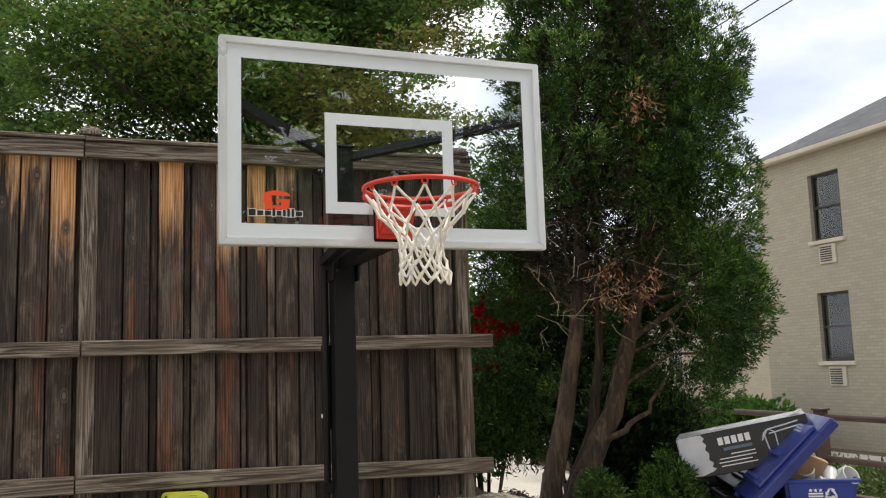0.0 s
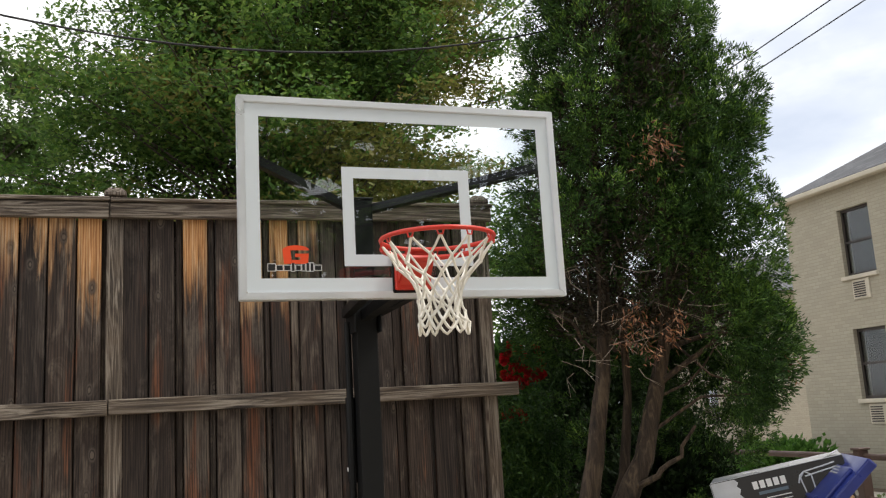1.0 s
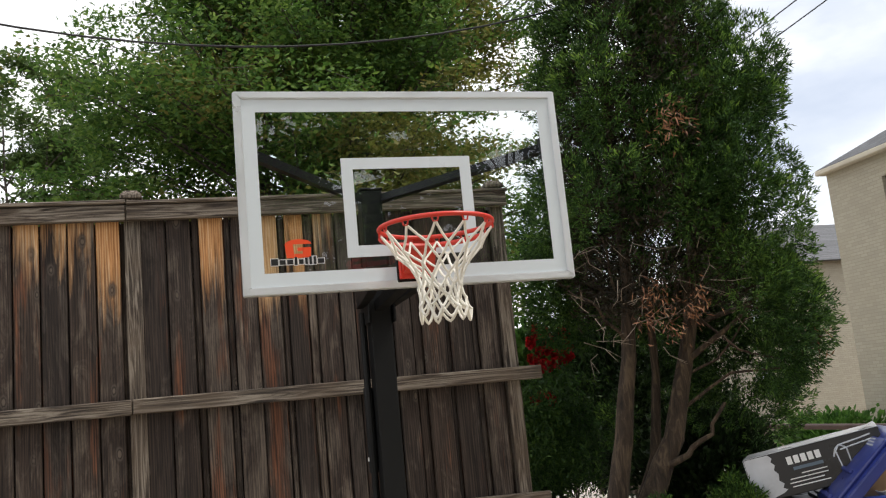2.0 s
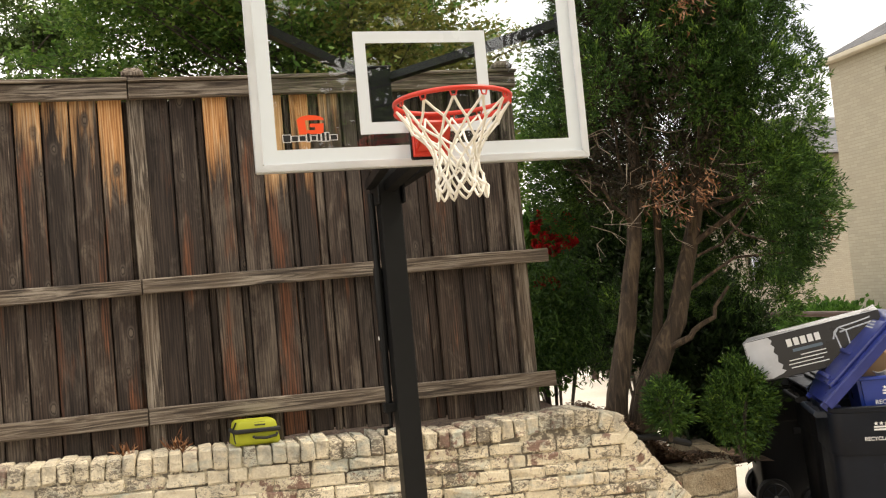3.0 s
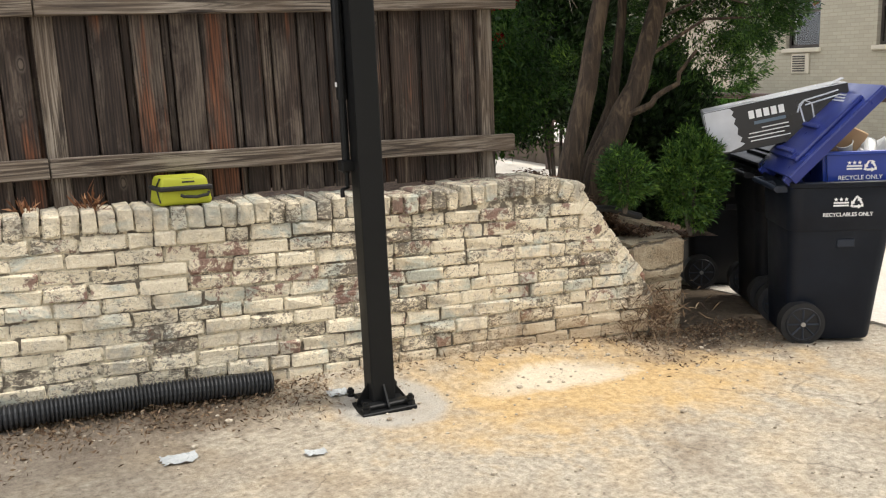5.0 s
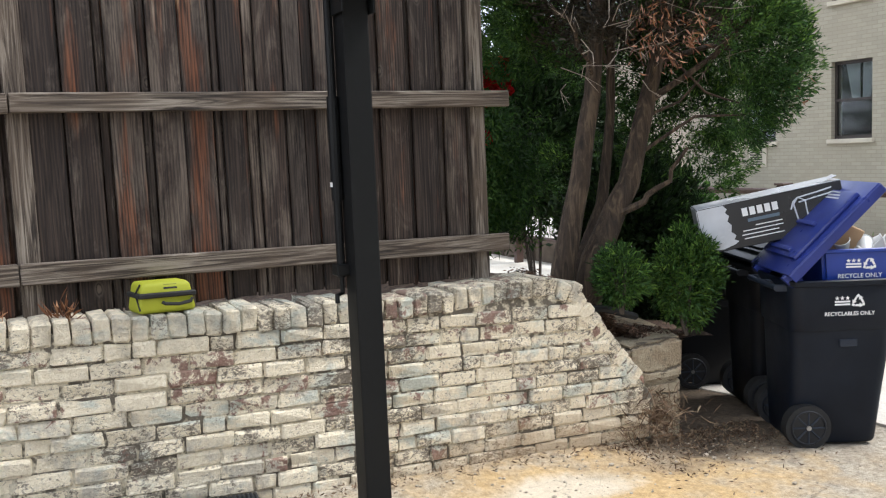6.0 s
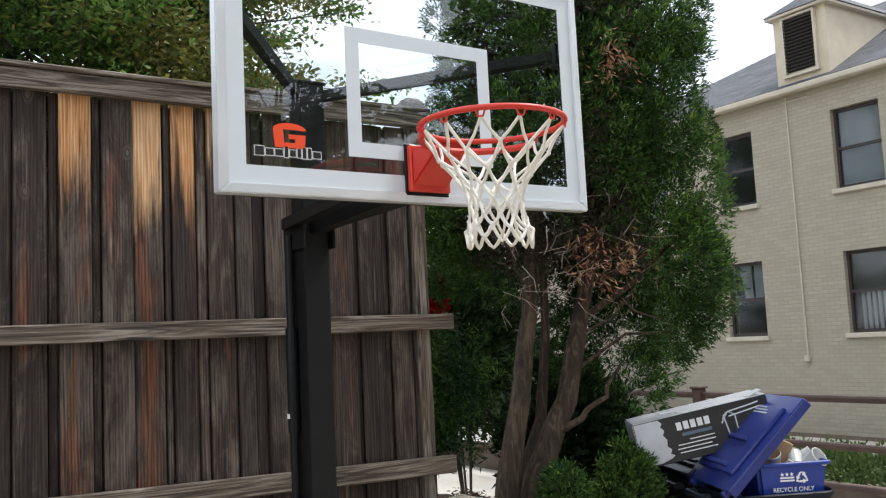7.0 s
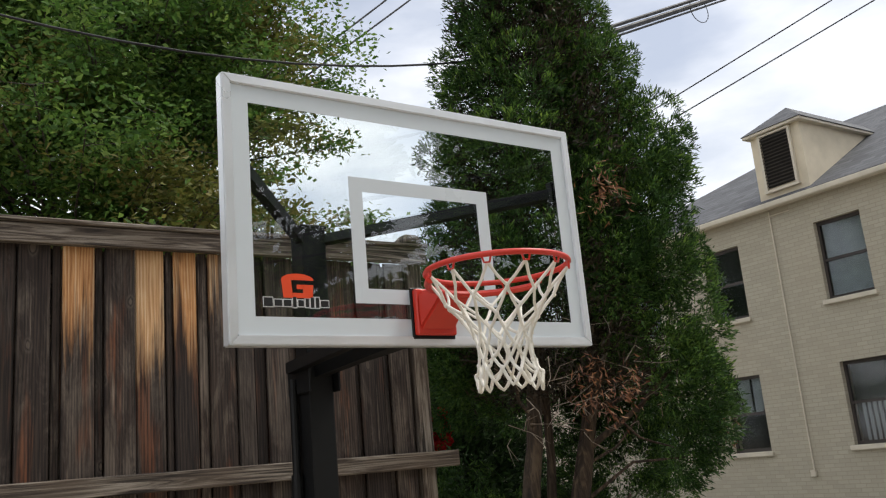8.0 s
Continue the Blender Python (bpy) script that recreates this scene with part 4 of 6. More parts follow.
CEDAR_A = make_leaf("cedar_green", (0.008, 0.024, 0.005), (0.030, 0.080, 0.014), (0.15, 0.26, 0.042), 0.4, 0.18)
# brown inner sprays, with the crown's inner shade put into the colour
INNER_SHADE = make_leaf("brown_inner_cedar_shade", (0.012, 0.010, 0.006), (0.030, 0.024, 0.014), (0.06, 0.045, 0.026), 0.6, 0.05)
CEDAR_TIP = make_leaf("cedar_fresh_tips", (0.06, 0.13, 0.02), (0.13, 0.24, 0.035), (0.23, 0.34, 0.06), 0.5, 0.25)
DEAD = make_leaf("dead_brown_sprays", (0.07, 0.03, 0.015), (0.18, 0.075, 0.035), (0.30, 0.16, 0.08), 0.6, 0.1)
TREE_LEAF = make_leaf("broad_tree_green", (0.026, 0.066, 0.015), (0.085, 0.175, 0.032), (0.24, 0.34, 0.07), 0.4, 0.45)
TREE_LEAF2 = make_leaf("yellow_green_leaf", (0.07, 0.09, 0.02), (0.16, 0.17, 0.035), (0.24, 0.20, 0.06), 0.5, 0.35)
FAR_LEAF = make_leaf("distant_tree_green", (0.04, 0.075, 0.02), (0.08, 0.14, 0.035), (0.14, 0.20, 0.06), 0.5, 0.3)
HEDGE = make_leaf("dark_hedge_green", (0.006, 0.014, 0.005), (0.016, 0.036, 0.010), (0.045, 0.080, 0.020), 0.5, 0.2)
ROSE_LEAF = make_leaf("rose_leaf_green", (0.03, 0.09, 0.015), (0.07, 0.17, 0.025), (0.14, 0.28, 0.05), 0.5, 0.3)
GROUND_COVER = make_leaf("ground_cover_green", (0.04, 0.07, 0.02), (0.085, 0.13, 0.035), (0.16, 0.21, 0.07), 0.5, 0.2)
ROSE_RED = make_leaf("red_rose_petals", (0.35, 0.008, 0.012), (0.62, 0.015, 0.025), (0.80, 0.04, 0.06), 0.6, 0.2)
BARK = make_bark("cedar_bark", (0.012, 0.008, 0.005), (0.046, 0.030, 0.018), (0.125, 0.088, 0.054))
BARK2 = make_bark("grey_branch_bark", (0.025, 0.020, 0.016), (0.065, 0.052, 0.042), (0.13, 0.11, 0.09))
TWIG = make_bark("dry_twigs", (0.12, 0.09, 0.07), (0.22, 0.18, 0.14), (0.34, 0.29, 0.23))
SOIL = make_bark("bark_mulch", (0.03, 0.018, 0.012), (0.10, 0.06, 0.04), (0.22, 0.15, 0.10))


def limb(points, r0, r1, rng, wob=0.02, n=8):
    """A tapering, slightly crooked limb through the points."""
    pts, rad = [], []
    P = [Vector(p) for p in points]
    for i in range(len(P) - 1):
        for t in (0, 0.34, 0.67):
            q = P[i].lerp(P[i + 1], t)
            if i or t:
                q = q + Vector((rng.uniform(-wob, wob), rng.uniform(-wob, wob), 0))
            pts.append(q)
    pts.append(P[-1])
    for i in range(len(pts)):
        rad.append(r0 + (r1 - r0) * i / (len(pts) - 1))
    return tube(pts, rad, n)


def spray_lobe(c, rl, out, rng, per=105, tall=1.25, length=0.040, width=0.0048, count=19):
    """One rounded clump of cedar sprays: tufts on the outer skin of an egg, each a bunch of thin blades that turn upwards."""
    n = max(8, int(per * (rl / 0.2) ** 2))
    u = rng.normal(0, 1, (n, 3))
    u /= np.linalg.norm(u, axis=1)[:, None]
    u = u[u @ out > -0.3]
    p = c + u * np.array([rl, rl, rl * tall]) * rng.uniform(0.78, 1.05, (len(u), 1))
    d = 0.75 * u + 0.25 * out + np.array([0, 0, 0.4])
    d /= np.linalg.norm(d, axis=1)[:, None]
    return blades(p, d, count, length, width, 0.48, rng, 0.25, 0.45), p[u[:, 2] > 0.15], d[u[:, 2] > 0.15]


def build_cedar():
    t = thing("cedar_tree", pose(0, 0, 0), "tall dark green cedar with three bare brown trunks", "tree")
    R, rng = random.Random(2), np.random.default_rng(2)
    for pts, r0, r1 in (([(1.60, 1.80, 0.55), (1.62, 1.76, 1.0), (1.74, 1.75, 1.47), (1.85, 1.75, 2.0), (1.92, 1.75, 2.5), (1.97, 1.8, 4.0), (2.02, 1.8, 5.6)], 0.083, 0.02),
                        ([(1.76, 1.80, 0.55), (1.85, 1.76, 1.0), (2.10, 1.74, 1.45), (2.28, 1.75, 1.95), (2.44, 1.75, 2.45), (2.5, 1.8, 4.2)], 0.098, 0.025),
                        ([(1.78, 1.98, 0.55), (1.87, 1.95, 0.95), (2.06, 1.95, 1.32), (2.16, 1.96, 1.9), (2.2, 2.0, 3.4)], 0.058, 0.02)):
        part("trunk", limb(pts, r0, r1, R, 0.008, 14), BARK, t, "", True)
    for pts, r in (([(1.97, 1.72, 1.27), (2.14, 1.65, 1.34), (2.30, 1.6, 1.46), (2.42, 1.55, 1.66)], 0.026), ([(2.28, 1.75, 1.95), (2.6, 1.5, 2.2), (2.85, 1.35, 2.5)], 0.024), ([(1.86, 1.75, 2.1), (1.55, 1.5, 2.35), (1.3, 1.35, 2.45)], 0.014),
                   ([(2.28, 1.75, 2.0), (2.2, 1.45, 2.4), (2.1, 1.2, 2.7)], 0.018), ([(2.34, 1.75, 2.2), (2.75, 1.7, 2.3), (3.1, 1.6, 2.25)], 0.022), ([(2.14, 1.75, 1.6), (2.5, 1.6, 1.85), (2.85, 1.45, 1.85)], 0.014),
                   ([(2.0, 1.8, 2.2), (1.75, 1.6, 2.5), (1.6, 1.4, 2.8)], 0.014), ([(2.24, 1.75, 1.85), (2.5, 1.7, 1.95), (2.8, 1.6, 2.3)], 0.012), ([(2.39, 1.75, 2.3), (2.6, 1.6, 2.0), (2.9, 1.5, 1.9)], 0.011)):
        part("limb", limb(pts, r, r * 0.4, R, 0.02, 8), BARK, t, "", True)
    # crown: two leaders and a shaded back, each a column of overlapping clumps
    columns = (((2.08, 1.86), ((2.3, 0.72), (3.0, 0.80), (3.8, 0.76), (4.4, 0.60), (4.9, 0.47), (5.3, 0.38), (5.9, 0.25), (6.6, 0.05)), 118),
               ((2.52, 1.56), ((1.5, 0.36), (1.8, 0.52), (2.2, 0.64), (2.6, 0.68), (3.0, 0.66), (3.4, 0.60), (3.9, 0.53), (4.4, 0.40), (5.0, 0.25), (5.5, 0.06)), 112),
               ((2.30, 2.45), ((1.4, 0.60), (2.0, 0.80), (3.0, 0.80), (3.6, 0.6)), 50),
               ((2.95, 2.15), ((1.35, 0.30), (1.7, 0.45), (2.4, 0.45), (2.9, 0.3)), 34))
    crown, ends, ways = [], [], []
    for (cx, cy), profile, count in columns:
        zs, rs = [p[0] for p in profile], [p[1] for p in profile]
        made = 0
        while made < count:
            z = R.uniform(zs[0], zs[-1])
            rad = float(np.interp(z, zs, rs))
            a = R.uniform(0, 2 * math.pi)
            if R.random() > rad / max(rs) + 0.15 or (math.sin(a) > 0.4 and R.random() < 0.6):
                continue
            made += 1
            rl = R.choice((R.uniform(0.10, 0.16), R.uniform(0.17, 0.31))) * min(1.0, 0.5 + rad)
            out = np.array([math.cos(a), math.sin(a), 0.0])
            reach = max(0.0, rad - rl * R.uniform(0.55, 1.0) - R.choice((0.0, 0.0, 0.12)))
            c = np.array([cx, cy, z]) + out * reach
            # the stems are bare below the crown on the fence side
            low = float(np.interp(c[0], [0.8, 1.3, 1.75, 2.15, 2.45, 2.7, 3.3], [2.55, 2.6, 2.75, 2.65, 2.1, 1.52, 1.42]))
            if c[1] < 2.0 and c[2] - rl < low:
                continue
            v, p, d = spray_lobe(c, rl, out, rng)
            crown.append(v)
            if c[1] < 2.1:
                pick = rng.uniform(0, 1, len(p)) < R.choice((0.06, 0.12, 0.3))
                ends.append(p[pick]), ways.append(d[pick])
    # brown sprays inside, near black to paint the shade between the clumps
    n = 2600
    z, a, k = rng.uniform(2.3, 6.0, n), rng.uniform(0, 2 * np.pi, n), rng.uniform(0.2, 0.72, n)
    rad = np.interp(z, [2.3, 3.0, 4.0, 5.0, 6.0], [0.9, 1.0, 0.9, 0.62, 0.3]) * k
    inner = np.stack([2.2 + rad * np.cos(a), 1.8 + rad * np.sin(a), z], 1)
    leaf_object("dry_inner_sprays", [blades(inner, np.stack([np.cos(a), np.sin(a), 0 * a + 0.4], 1), 26, 0.06, 0.006, 0.6, rng, 0.2, 0.8)], INNER_SHADE, t)
    leaf_object("crown", crown, CEDAR_A, t)
    ends, ways = np.concatenate(ends), np.concatenate(ways)
    leaf_object("fresh_growth", [blades(ends + ways * 0.02, ways, 13, 0.046, 0.005, 0.45, rng, 0.2, 0.4)], CEDAR_TIP, t)
    # thin drooping sprays on the shaded left, behind the end of the fence
    n = 420
    hang = np.stack([rng.uniform(1.18, 1.85, n), rng.uniform(2.3, 2.9, n), rng.uniform(1.1, 1.95, n)], 1)
    leaf_object("drooping_sprays", [blades(hang, np.tile(np.array([0.1, -0.3, -0.5]), (n, 1)), 34, 0.055, 0.0055, 0.6, rng, 0.2, 1.1)], CEDAR_A, t)
    # dead brown sprays and bare twigs
    dp = np.array([(1.70, 0.95, 2.30), (1.66, 1.0, 2.22), (1.78, 0.98, 2.16), (1.72, 1.05, 2.38), (1.95, 1.0, 2.24), (2.0, 1.0, 2.32), (1.98, 1.0, 3.52), (2.03, 1.0, 3.46), (1.94, 1.0, 3.38), (2.9, 1.2, 2.0), (3.0, 1.3, 2.1)])
    dd = np.tile(np.array([0.0, -0.4, -0.7]), (len(dp), 1))
    leaf_object("dead_sprays", [blades(dp, dd, 46, 0.055, 0.005, 0.55, rng, -0.2, 0.9)], DEAD, t)
    for i in range(56):
        base = Vector((R.uniform(1.35, 2.5), R.uniform(1.15, 1.7), R.uniform(2.05, 2.75)))
        tipv = base + Vector((R.uniform(-0.2, 0.2), R.uniform(-0.28, 0.0), R.uniform(-0.18, 0.14)))
        midv = (base + tipv) / 2 + Vector((R.uniform(-0.04, 0.04), 0, R.uniform(-0.04, 0.05)))
        part("twig", tube([base, midv, tipv], [0.0032, 0.002, 0.001], 4), TWIG, t)
        if i % 2:
            part("twig", tube([midv, midv.lerp(tipv, 0.7) + Vector((R.uniform(-0.07, 0.07), 0, R.uniform(-0.07, 0.05)))], [0.0025, 0.001], 4), TWIG, t)
    return t


def build_cedar_shrub(label, c, rad, n, seed):
    """A low mound of cedar clumps on short stems."""
    t = thing("cedar_shrub", pose(*c), label, "shrub", "shrubs in the planter")
    rng, R = np.random.default_rng(seed), random.Random(seed)
    arrays, ends, ways = [], [], []
    for i in range(n):
        u = np.array([R.gauss(0, 1), R.gauss(0, 1), R.gauss(0, 1)])
        u /= np.linalg.norm(u)
        rl = R.uniform(0.04, 0.10)
        p = u * (np.array(rad) * R.uniform(0.85, 1.12) - rl * 0.7) + np.array([0, 0, rad[2]])
        v, e, w = spray_lobe(p, rl, u, rng, 230, 1.3, 0.044, 0.0052, 12)
        arrays.append(v)
        pick = rng.uniform(0, 1, len(e)) < 0.35
        ends.append(e[pick]), ways.append(w[pick])
    leaf_object("foliage", arrays, CEDAR_A, t)
    leaf_object("fresh_growth", [blades(np.concatenate(ends), np.concatenate(ways), 11, 0.036, 0.0042, 0.45, rng, 0.2, 0.4)], CEDAR_TIP, t)
    for i in range(6):
        a = R.uniform(0, 6.28)
        part("stem", limb([(0, 0, -0.1), (0.3 * rad[0] * math.cos(a), 0.3 * rad[1] * math.sin(a), rad[2] * 0.7), (0.7 * rad[0] * math.cos(a), 0.7 * rad[1] * math.sin(a), rad[2] * 1.3)], 0.014, 0.004, R, 0.01, 5), BARK2, t)


def build_shrub(name, label, cat, c, rad, n, material, seed, count=14, length=0.06, width=0.012, group="", up=0.5, tips=None, foot=-0.1):
    t = thing(name, pose(*c), label, cat, group)
    rng, R = np.random.default_rng(seed), random.Random(seed)
    u = rng.normal(0, 1, (n, 3))
    u /= np.linalg.norm(u, axis=1)[:, None]
    lump = np.array([noise.noise(Vector(k) * 2.3 + Vector((seed, 0, 0))) for k in u])
    k = (1 - 0.5 * rng.uniform(0, 1, n) ** 2) * (0.9 + 0.5 * lump)
    p = u * k[:, None] * np.array(rad) + np.array([0, 0, rad[2] * 0.9])
    d = u + np.array([0, 0, up])
    leaf_object("foliage", [blades(p, d, count, length, width, 0.45, rng, 0.2, 0.6)], material, t)
    if tips is not None:
        front = rng.uniform(0, 1, n) < 0.22
        leaf_object("fresh_growth", [blades(p[front] * 1.04, d[front], 9, length, width, 0.4, rng, 0.2, 0.5)], tips, t)
    for i in range(6):
        a = R.uniform(0, 6.28)
        part("stem", limb([(0, 0, foot), (0.3 * rad[0] * math.cos(a), 0.3 * rad[1] * math.sin(a), rad[2] * 0.7), (0.7 * rad[0] * math.cos(a), 0.7 * rad[1] * math.sin(a), rad[2] * 1.3)], 0.014, 0.004, R, 0.01, 5), BARK2, t)
    return t


def build_broad_tree(name, label, c, height, rad, n_limbs, leaves, seed, mats, leaf=0.06, base_z=3.0, stems=7):
    """A many-stemmed tree whose foliage lies in flat, spreading layers."""
    t = thing(name, pose(*c), label, "tree")
    R, rng = random.Random(seed), np.random.default_rng(seed)
    part("trunk", limb([(0, 0, -0.3), (0.05, 0, 0.8), (0, 0.05, 1.6)], 0.24, 0.17, R, 0.02, 12), BARK2, t, "", True)
    pads, twigs = [], bmesh.new()
    for i in range(stems):
        a = 2 * math.pi * i / stems + R.uniform(-0.3, 0.3)
        out = rad * R.uniform(0.15, 0.5)
        top = Vector((out * math.cos(a), out * math.sin(a), height * R.uniform(0.75, 0.97)))
        knee = Vector((out * 0.35 * math.cos(a), out * 0.35 * math.sin(a), height * 0.42))
        base = Vector((0.08 * math.cos(a), 0.08 * math.sin(a), 1.35))
        part("stem", limb([base, knee, top], 0.085, 0.015, R, 0.07, 8), BARK2, t, "", True)
        for j in range(n_limbs):
            ze = R.uniform(base_z, height * 0.98)
            f = min(1.0, max(0.0, (ze - R.uniform(0.2, 1.3) - base.z) / (top.z - base.z)))
            s = base.lerp(knee, f * 2) if f < 0.5 else knee.lerp(top, f * 2 - 1)
            b = a + R.uniform(-1.5, 1.5)
            g = (ze - base_z) / (height - base_z)
            reach = rad * R.uniform(0.2, 1.0) ** 0.7 * max(0.12, min(1.0, 0.78 + 0.9 * g) * math.sqrt(max(0.02, 1 - max(0.0, (g - 0.42) / 0.6) ** 2)))
            e = Vector((reach * math.cos(b), reach * math.sin(b), ze))
            m = s.lerp(e, 0.5) + Vector((0, 0, R.uniform(0.05, 0.3)))
            tube([s, m, e], [0.026, 0.016, 0.006], 5, twigs)
            for g in (0.45, 0.62, 0.78, 0.9, 1.0):
                q = s.lerp(m, g * 2) if g < 0.5 else m.lerp(e, g * 2 - 1)
                pads.append(q)
                for w in range(2):
                    side = Vector((R.uniform(-0.5, 0.5), R.uniform(-0.5, 0.5), R.uniform(-0.06, 0.16)))
                    tube([q, q + side], [0.006, 0.002], 3, twigs)
                    pads.append(q + side)
    tagged(part("branchwork", twigs, BARK2, t), "", "", "", "stuff")
    P = np.array([[*q] for q in pads])
    P = P[P[:, 2] > base_z - 0.3]
    k = leaves // len(P)
    p = np.repeat(P, k, axis=0) + rng.normal(0, 1, (len(P) * k, 3)) * np.array([0.19, 0.19, 0.05])
    d = rng.normal(0, 1, p.shape) * np.array([1, 1, 0.35])
    v = blades(p, d, 1, leaf, leaf * 0.24, 0.2, rng, 0.4, 0.2)
    v = v.reshape(-1, 12)
    pick = np.array([noise.noise(Vector(q) * 0.55) for q in v[:, :3]]) + rng.normal(0, 0.12, len(v)) > 0.22
    leaf_object("crown", [v[~pick].reshape(-1, 3)], mats[0], t)
    if pick.any():
        leaf_object("yellowing_leaves", [v[pick].reshape(-1, 3)], mats[1], t)
    return t


build_cedar()
build_broad_tree("broadleaf_tree", "broad green tree with many thin grey stems behind fence", (0.95, 9.4, -0.2), 10.2, 3.95, 34, 300000, 7, (TREE_LEAF, TREE_LEAF2), 0.092, 3.0, 12)
build_broad_tree("far_tree", "distant pale green tree beyond the fence", (-5.4, 21, -0.3), 12.0, 4.0, 14, 75000, 12, (FAR_LEAF, FAR_LEAF), 0.16, 2.0, 7)
build_broad_tree("far_tree", "distant tree with an open green crown", (8.0, 33, -0.3), 10.5, 5.0, 8, 30000, 15, (FAR_LEAF, FAR_LEAF), 0.2, 1.5, 7)
# trees on the far side of the yard, behind the path
build_broad_tree("yard_tree", "leafy green tree standing behind the yard", (0.0, -13.5, -0.2), 13.0, 4.8, 18, 60000, 22, (FAR_LEAF, TREE_LEAF), 0.30, 1.2, 8)
build_broad_tree("yard_tree", "large leafy green tree on the far side of yard", (6.5, -17.0, -0.2), 13.0, 5.0, 18, 70000, 21, (TREE_LEAF, FAR_LEAF), 0.32, 1.6, 8)
build_broad_tree("yard_tree", "tall leafy green tree beside the drive", (17.0, -17.5, -0.3), 14.0, 5.5, 16, 60000, 23, (FAR_LEAF, TREE_LEAF), 0.32, 1.6, 8)

build_cedar_shrub("small rounded light green cedar shrub in the planter", (1.84, 1.49, 0.80), (0.115, 0.12, 0.135), 17, 31)
build_cedar_shrub("larger dark green cedar shrub hanging over planter edge", (2.42, 1.58, 0.58), (0.20, 0.18, 0.27), 40, 32)
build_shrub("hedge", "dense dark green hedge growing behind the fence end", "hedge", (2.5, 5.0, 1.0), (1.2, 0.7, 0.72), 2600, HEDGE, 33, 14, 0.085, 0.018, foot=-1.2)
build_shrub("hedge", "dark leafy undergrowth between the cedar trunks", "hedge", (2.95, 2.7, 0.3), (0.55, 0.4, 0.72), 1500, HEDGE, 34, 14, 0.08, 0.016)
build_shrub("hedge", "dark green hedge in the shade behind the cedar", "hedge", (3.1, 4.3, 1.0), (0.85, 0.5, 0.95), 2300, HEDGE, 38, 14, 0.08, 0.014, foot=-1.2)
build_shrub("low_shrub", "low green shrub at the foot of the building", "shrub", (11.6, 12.4, -0.2), (0.7, 1.6, 0.55), 500, ROSE_LEAF, 36, 12, 0.15, 0.04)
build_shrub("low_shrub", "low green ground cover beside the steel railing", "shrub", (8.3, 4.3, 0.02), (1.2, 3.6, 0.14), 1500, GROUND_COVER, 37, 12, 0.075, 0.02)


def build_rose():
    t = build_shrub("rose_bush", "climbing rose bush with bright red flowers", "rose bush", (1.58, 2.85, 1.1), (0.26, 0.16, 0.62), 620, ROSE_LEAF, 41, 12, 0.075, 0.022, foot=-1.1)
    R = random.Random(8)
    for i in range(30):
        u, w = R.uniform(-0.14, 0.2), R.uniform(-0.2, 0.14)
        if i > 25:
            u, w = R.uniform(-0.16, 0.05), R.uniform(-0.5, -0.3)
        c = Vector((u, -0.25 + R.uniform(-0.05, 0.03), 1.10 + w * (1 - abs(u))))
        b = bmesh.new()
        for k in range(16):
            a, e = k * 2.4, 0.25 + 0.08 * k
            d = Vector((math.cos(a) * math.sin(e), -0.7, math.sin(a) * math.sin(e))).normalized()
            s = d.orthogonal().normalized() * 0.02
            o = d.cross(s.normalized()) * 0.02
            tip = c + d * (0.030 + 0.001 * k)
            b.faces.new([b.verts.new(p) for p in (c, tip + s, tip + d * 0.012, tip - s)])
            b.faces.new([b.verts.new(p) for p in (c, tip + o, tip + d * 0.012, tip - o)])
        part("rose", b, ROSE_RED, t)


build_rose()


# ---- planter and things in the yard ----
def make_planter_render():
    """Ochre lime render over rubble, stained and cracked along its courses."""
    k = Kit("old_planter_render", 0.94)
    w = k.coord("World")
    big, mid, fine = k.noise(w, 4.0, 6, 0.65, 0.4), k.noise(w, 15.0, 6, 0.7), k.noise(w, 80.0, 4, 0.7)
    col = k.mix(k.ramp(big, (0.40, 0.0), (0.62, 1.0)), k.ramp(fine, (0.3, (0.20, 0.155, 0.10)), (0.7, (0.38, 0.30, 0.20))), k.ramp(fine, (0.3, (0.36, 0.30, 0.21)), (0.7, (0.58, 0.50, 0.36))))
    col = k.mix(k.ramp(mid, (0.56, 0.0), (0.64, 0.8)), col, (0.13, 0.115, 0.085))
    seam = k.math("ABSOLUTE", k.math("SUBTRACT", k.math("FRACT", k.math("ADD", k.math("MULTIPLY", k.axis(w, 2), 6.2), k.math("MULTIPLY", big, 0.9))), 0.5))
    col = k.mix(k.ramp(seam, (0.02, 0.8), (0.06, 0.0)), col, (0.06, 0.05, 0.04))
    return k.done(col, None, k.math("ADD", k.math("ADD", fine, mid), k.ramp(seam, (0.0, 0.0), (0.08, 1.0))), 0.9, 0.012)


CONC = make_planter_render()
RAW_BRICK = make_bark("raw_red_brick", (0.13, 0.055, 0.04), (0.26, 0.13, 0.09), (0.42, 0.30, 0.22))
NAVY = plain("dark_navy_plastic", (0.011, 0.018, 0.034), 0.46, 0, 300, 0.25, 0.1)
NAVY2 = plain("black_navy_plastic", (0.005, 0.007, 0.012), 0.5, 0, 300, 0.25, 0.1)
BLUE = plain("blue_plastic", (0.018, 0.048, 0.29), 0.34, 0, 300, 0.2, 0.08)
LID_BLUE = plain("faded_blue_lid_plastic", (0.022, 0.036, 0.20), 0.30, 0, 200, 0.3, 0.08)
RUBBER = plain("black_rubber", (0.012, 0.012, 0.013), 0.7)
CARD_BLACK = plain("black_printed_card", (0.012, 0.012, 0.014), 0.3, 0, 80, 0.2)
CARD_WHITE = plain("pale_glossy_card", (0.62, 0.64, 0.68), 0.22, 0, 8, 0.3, 0.15)
CARD_BROWN = plain("brown_cardboard", (0.46, 0.30, 0.17), 0.85)
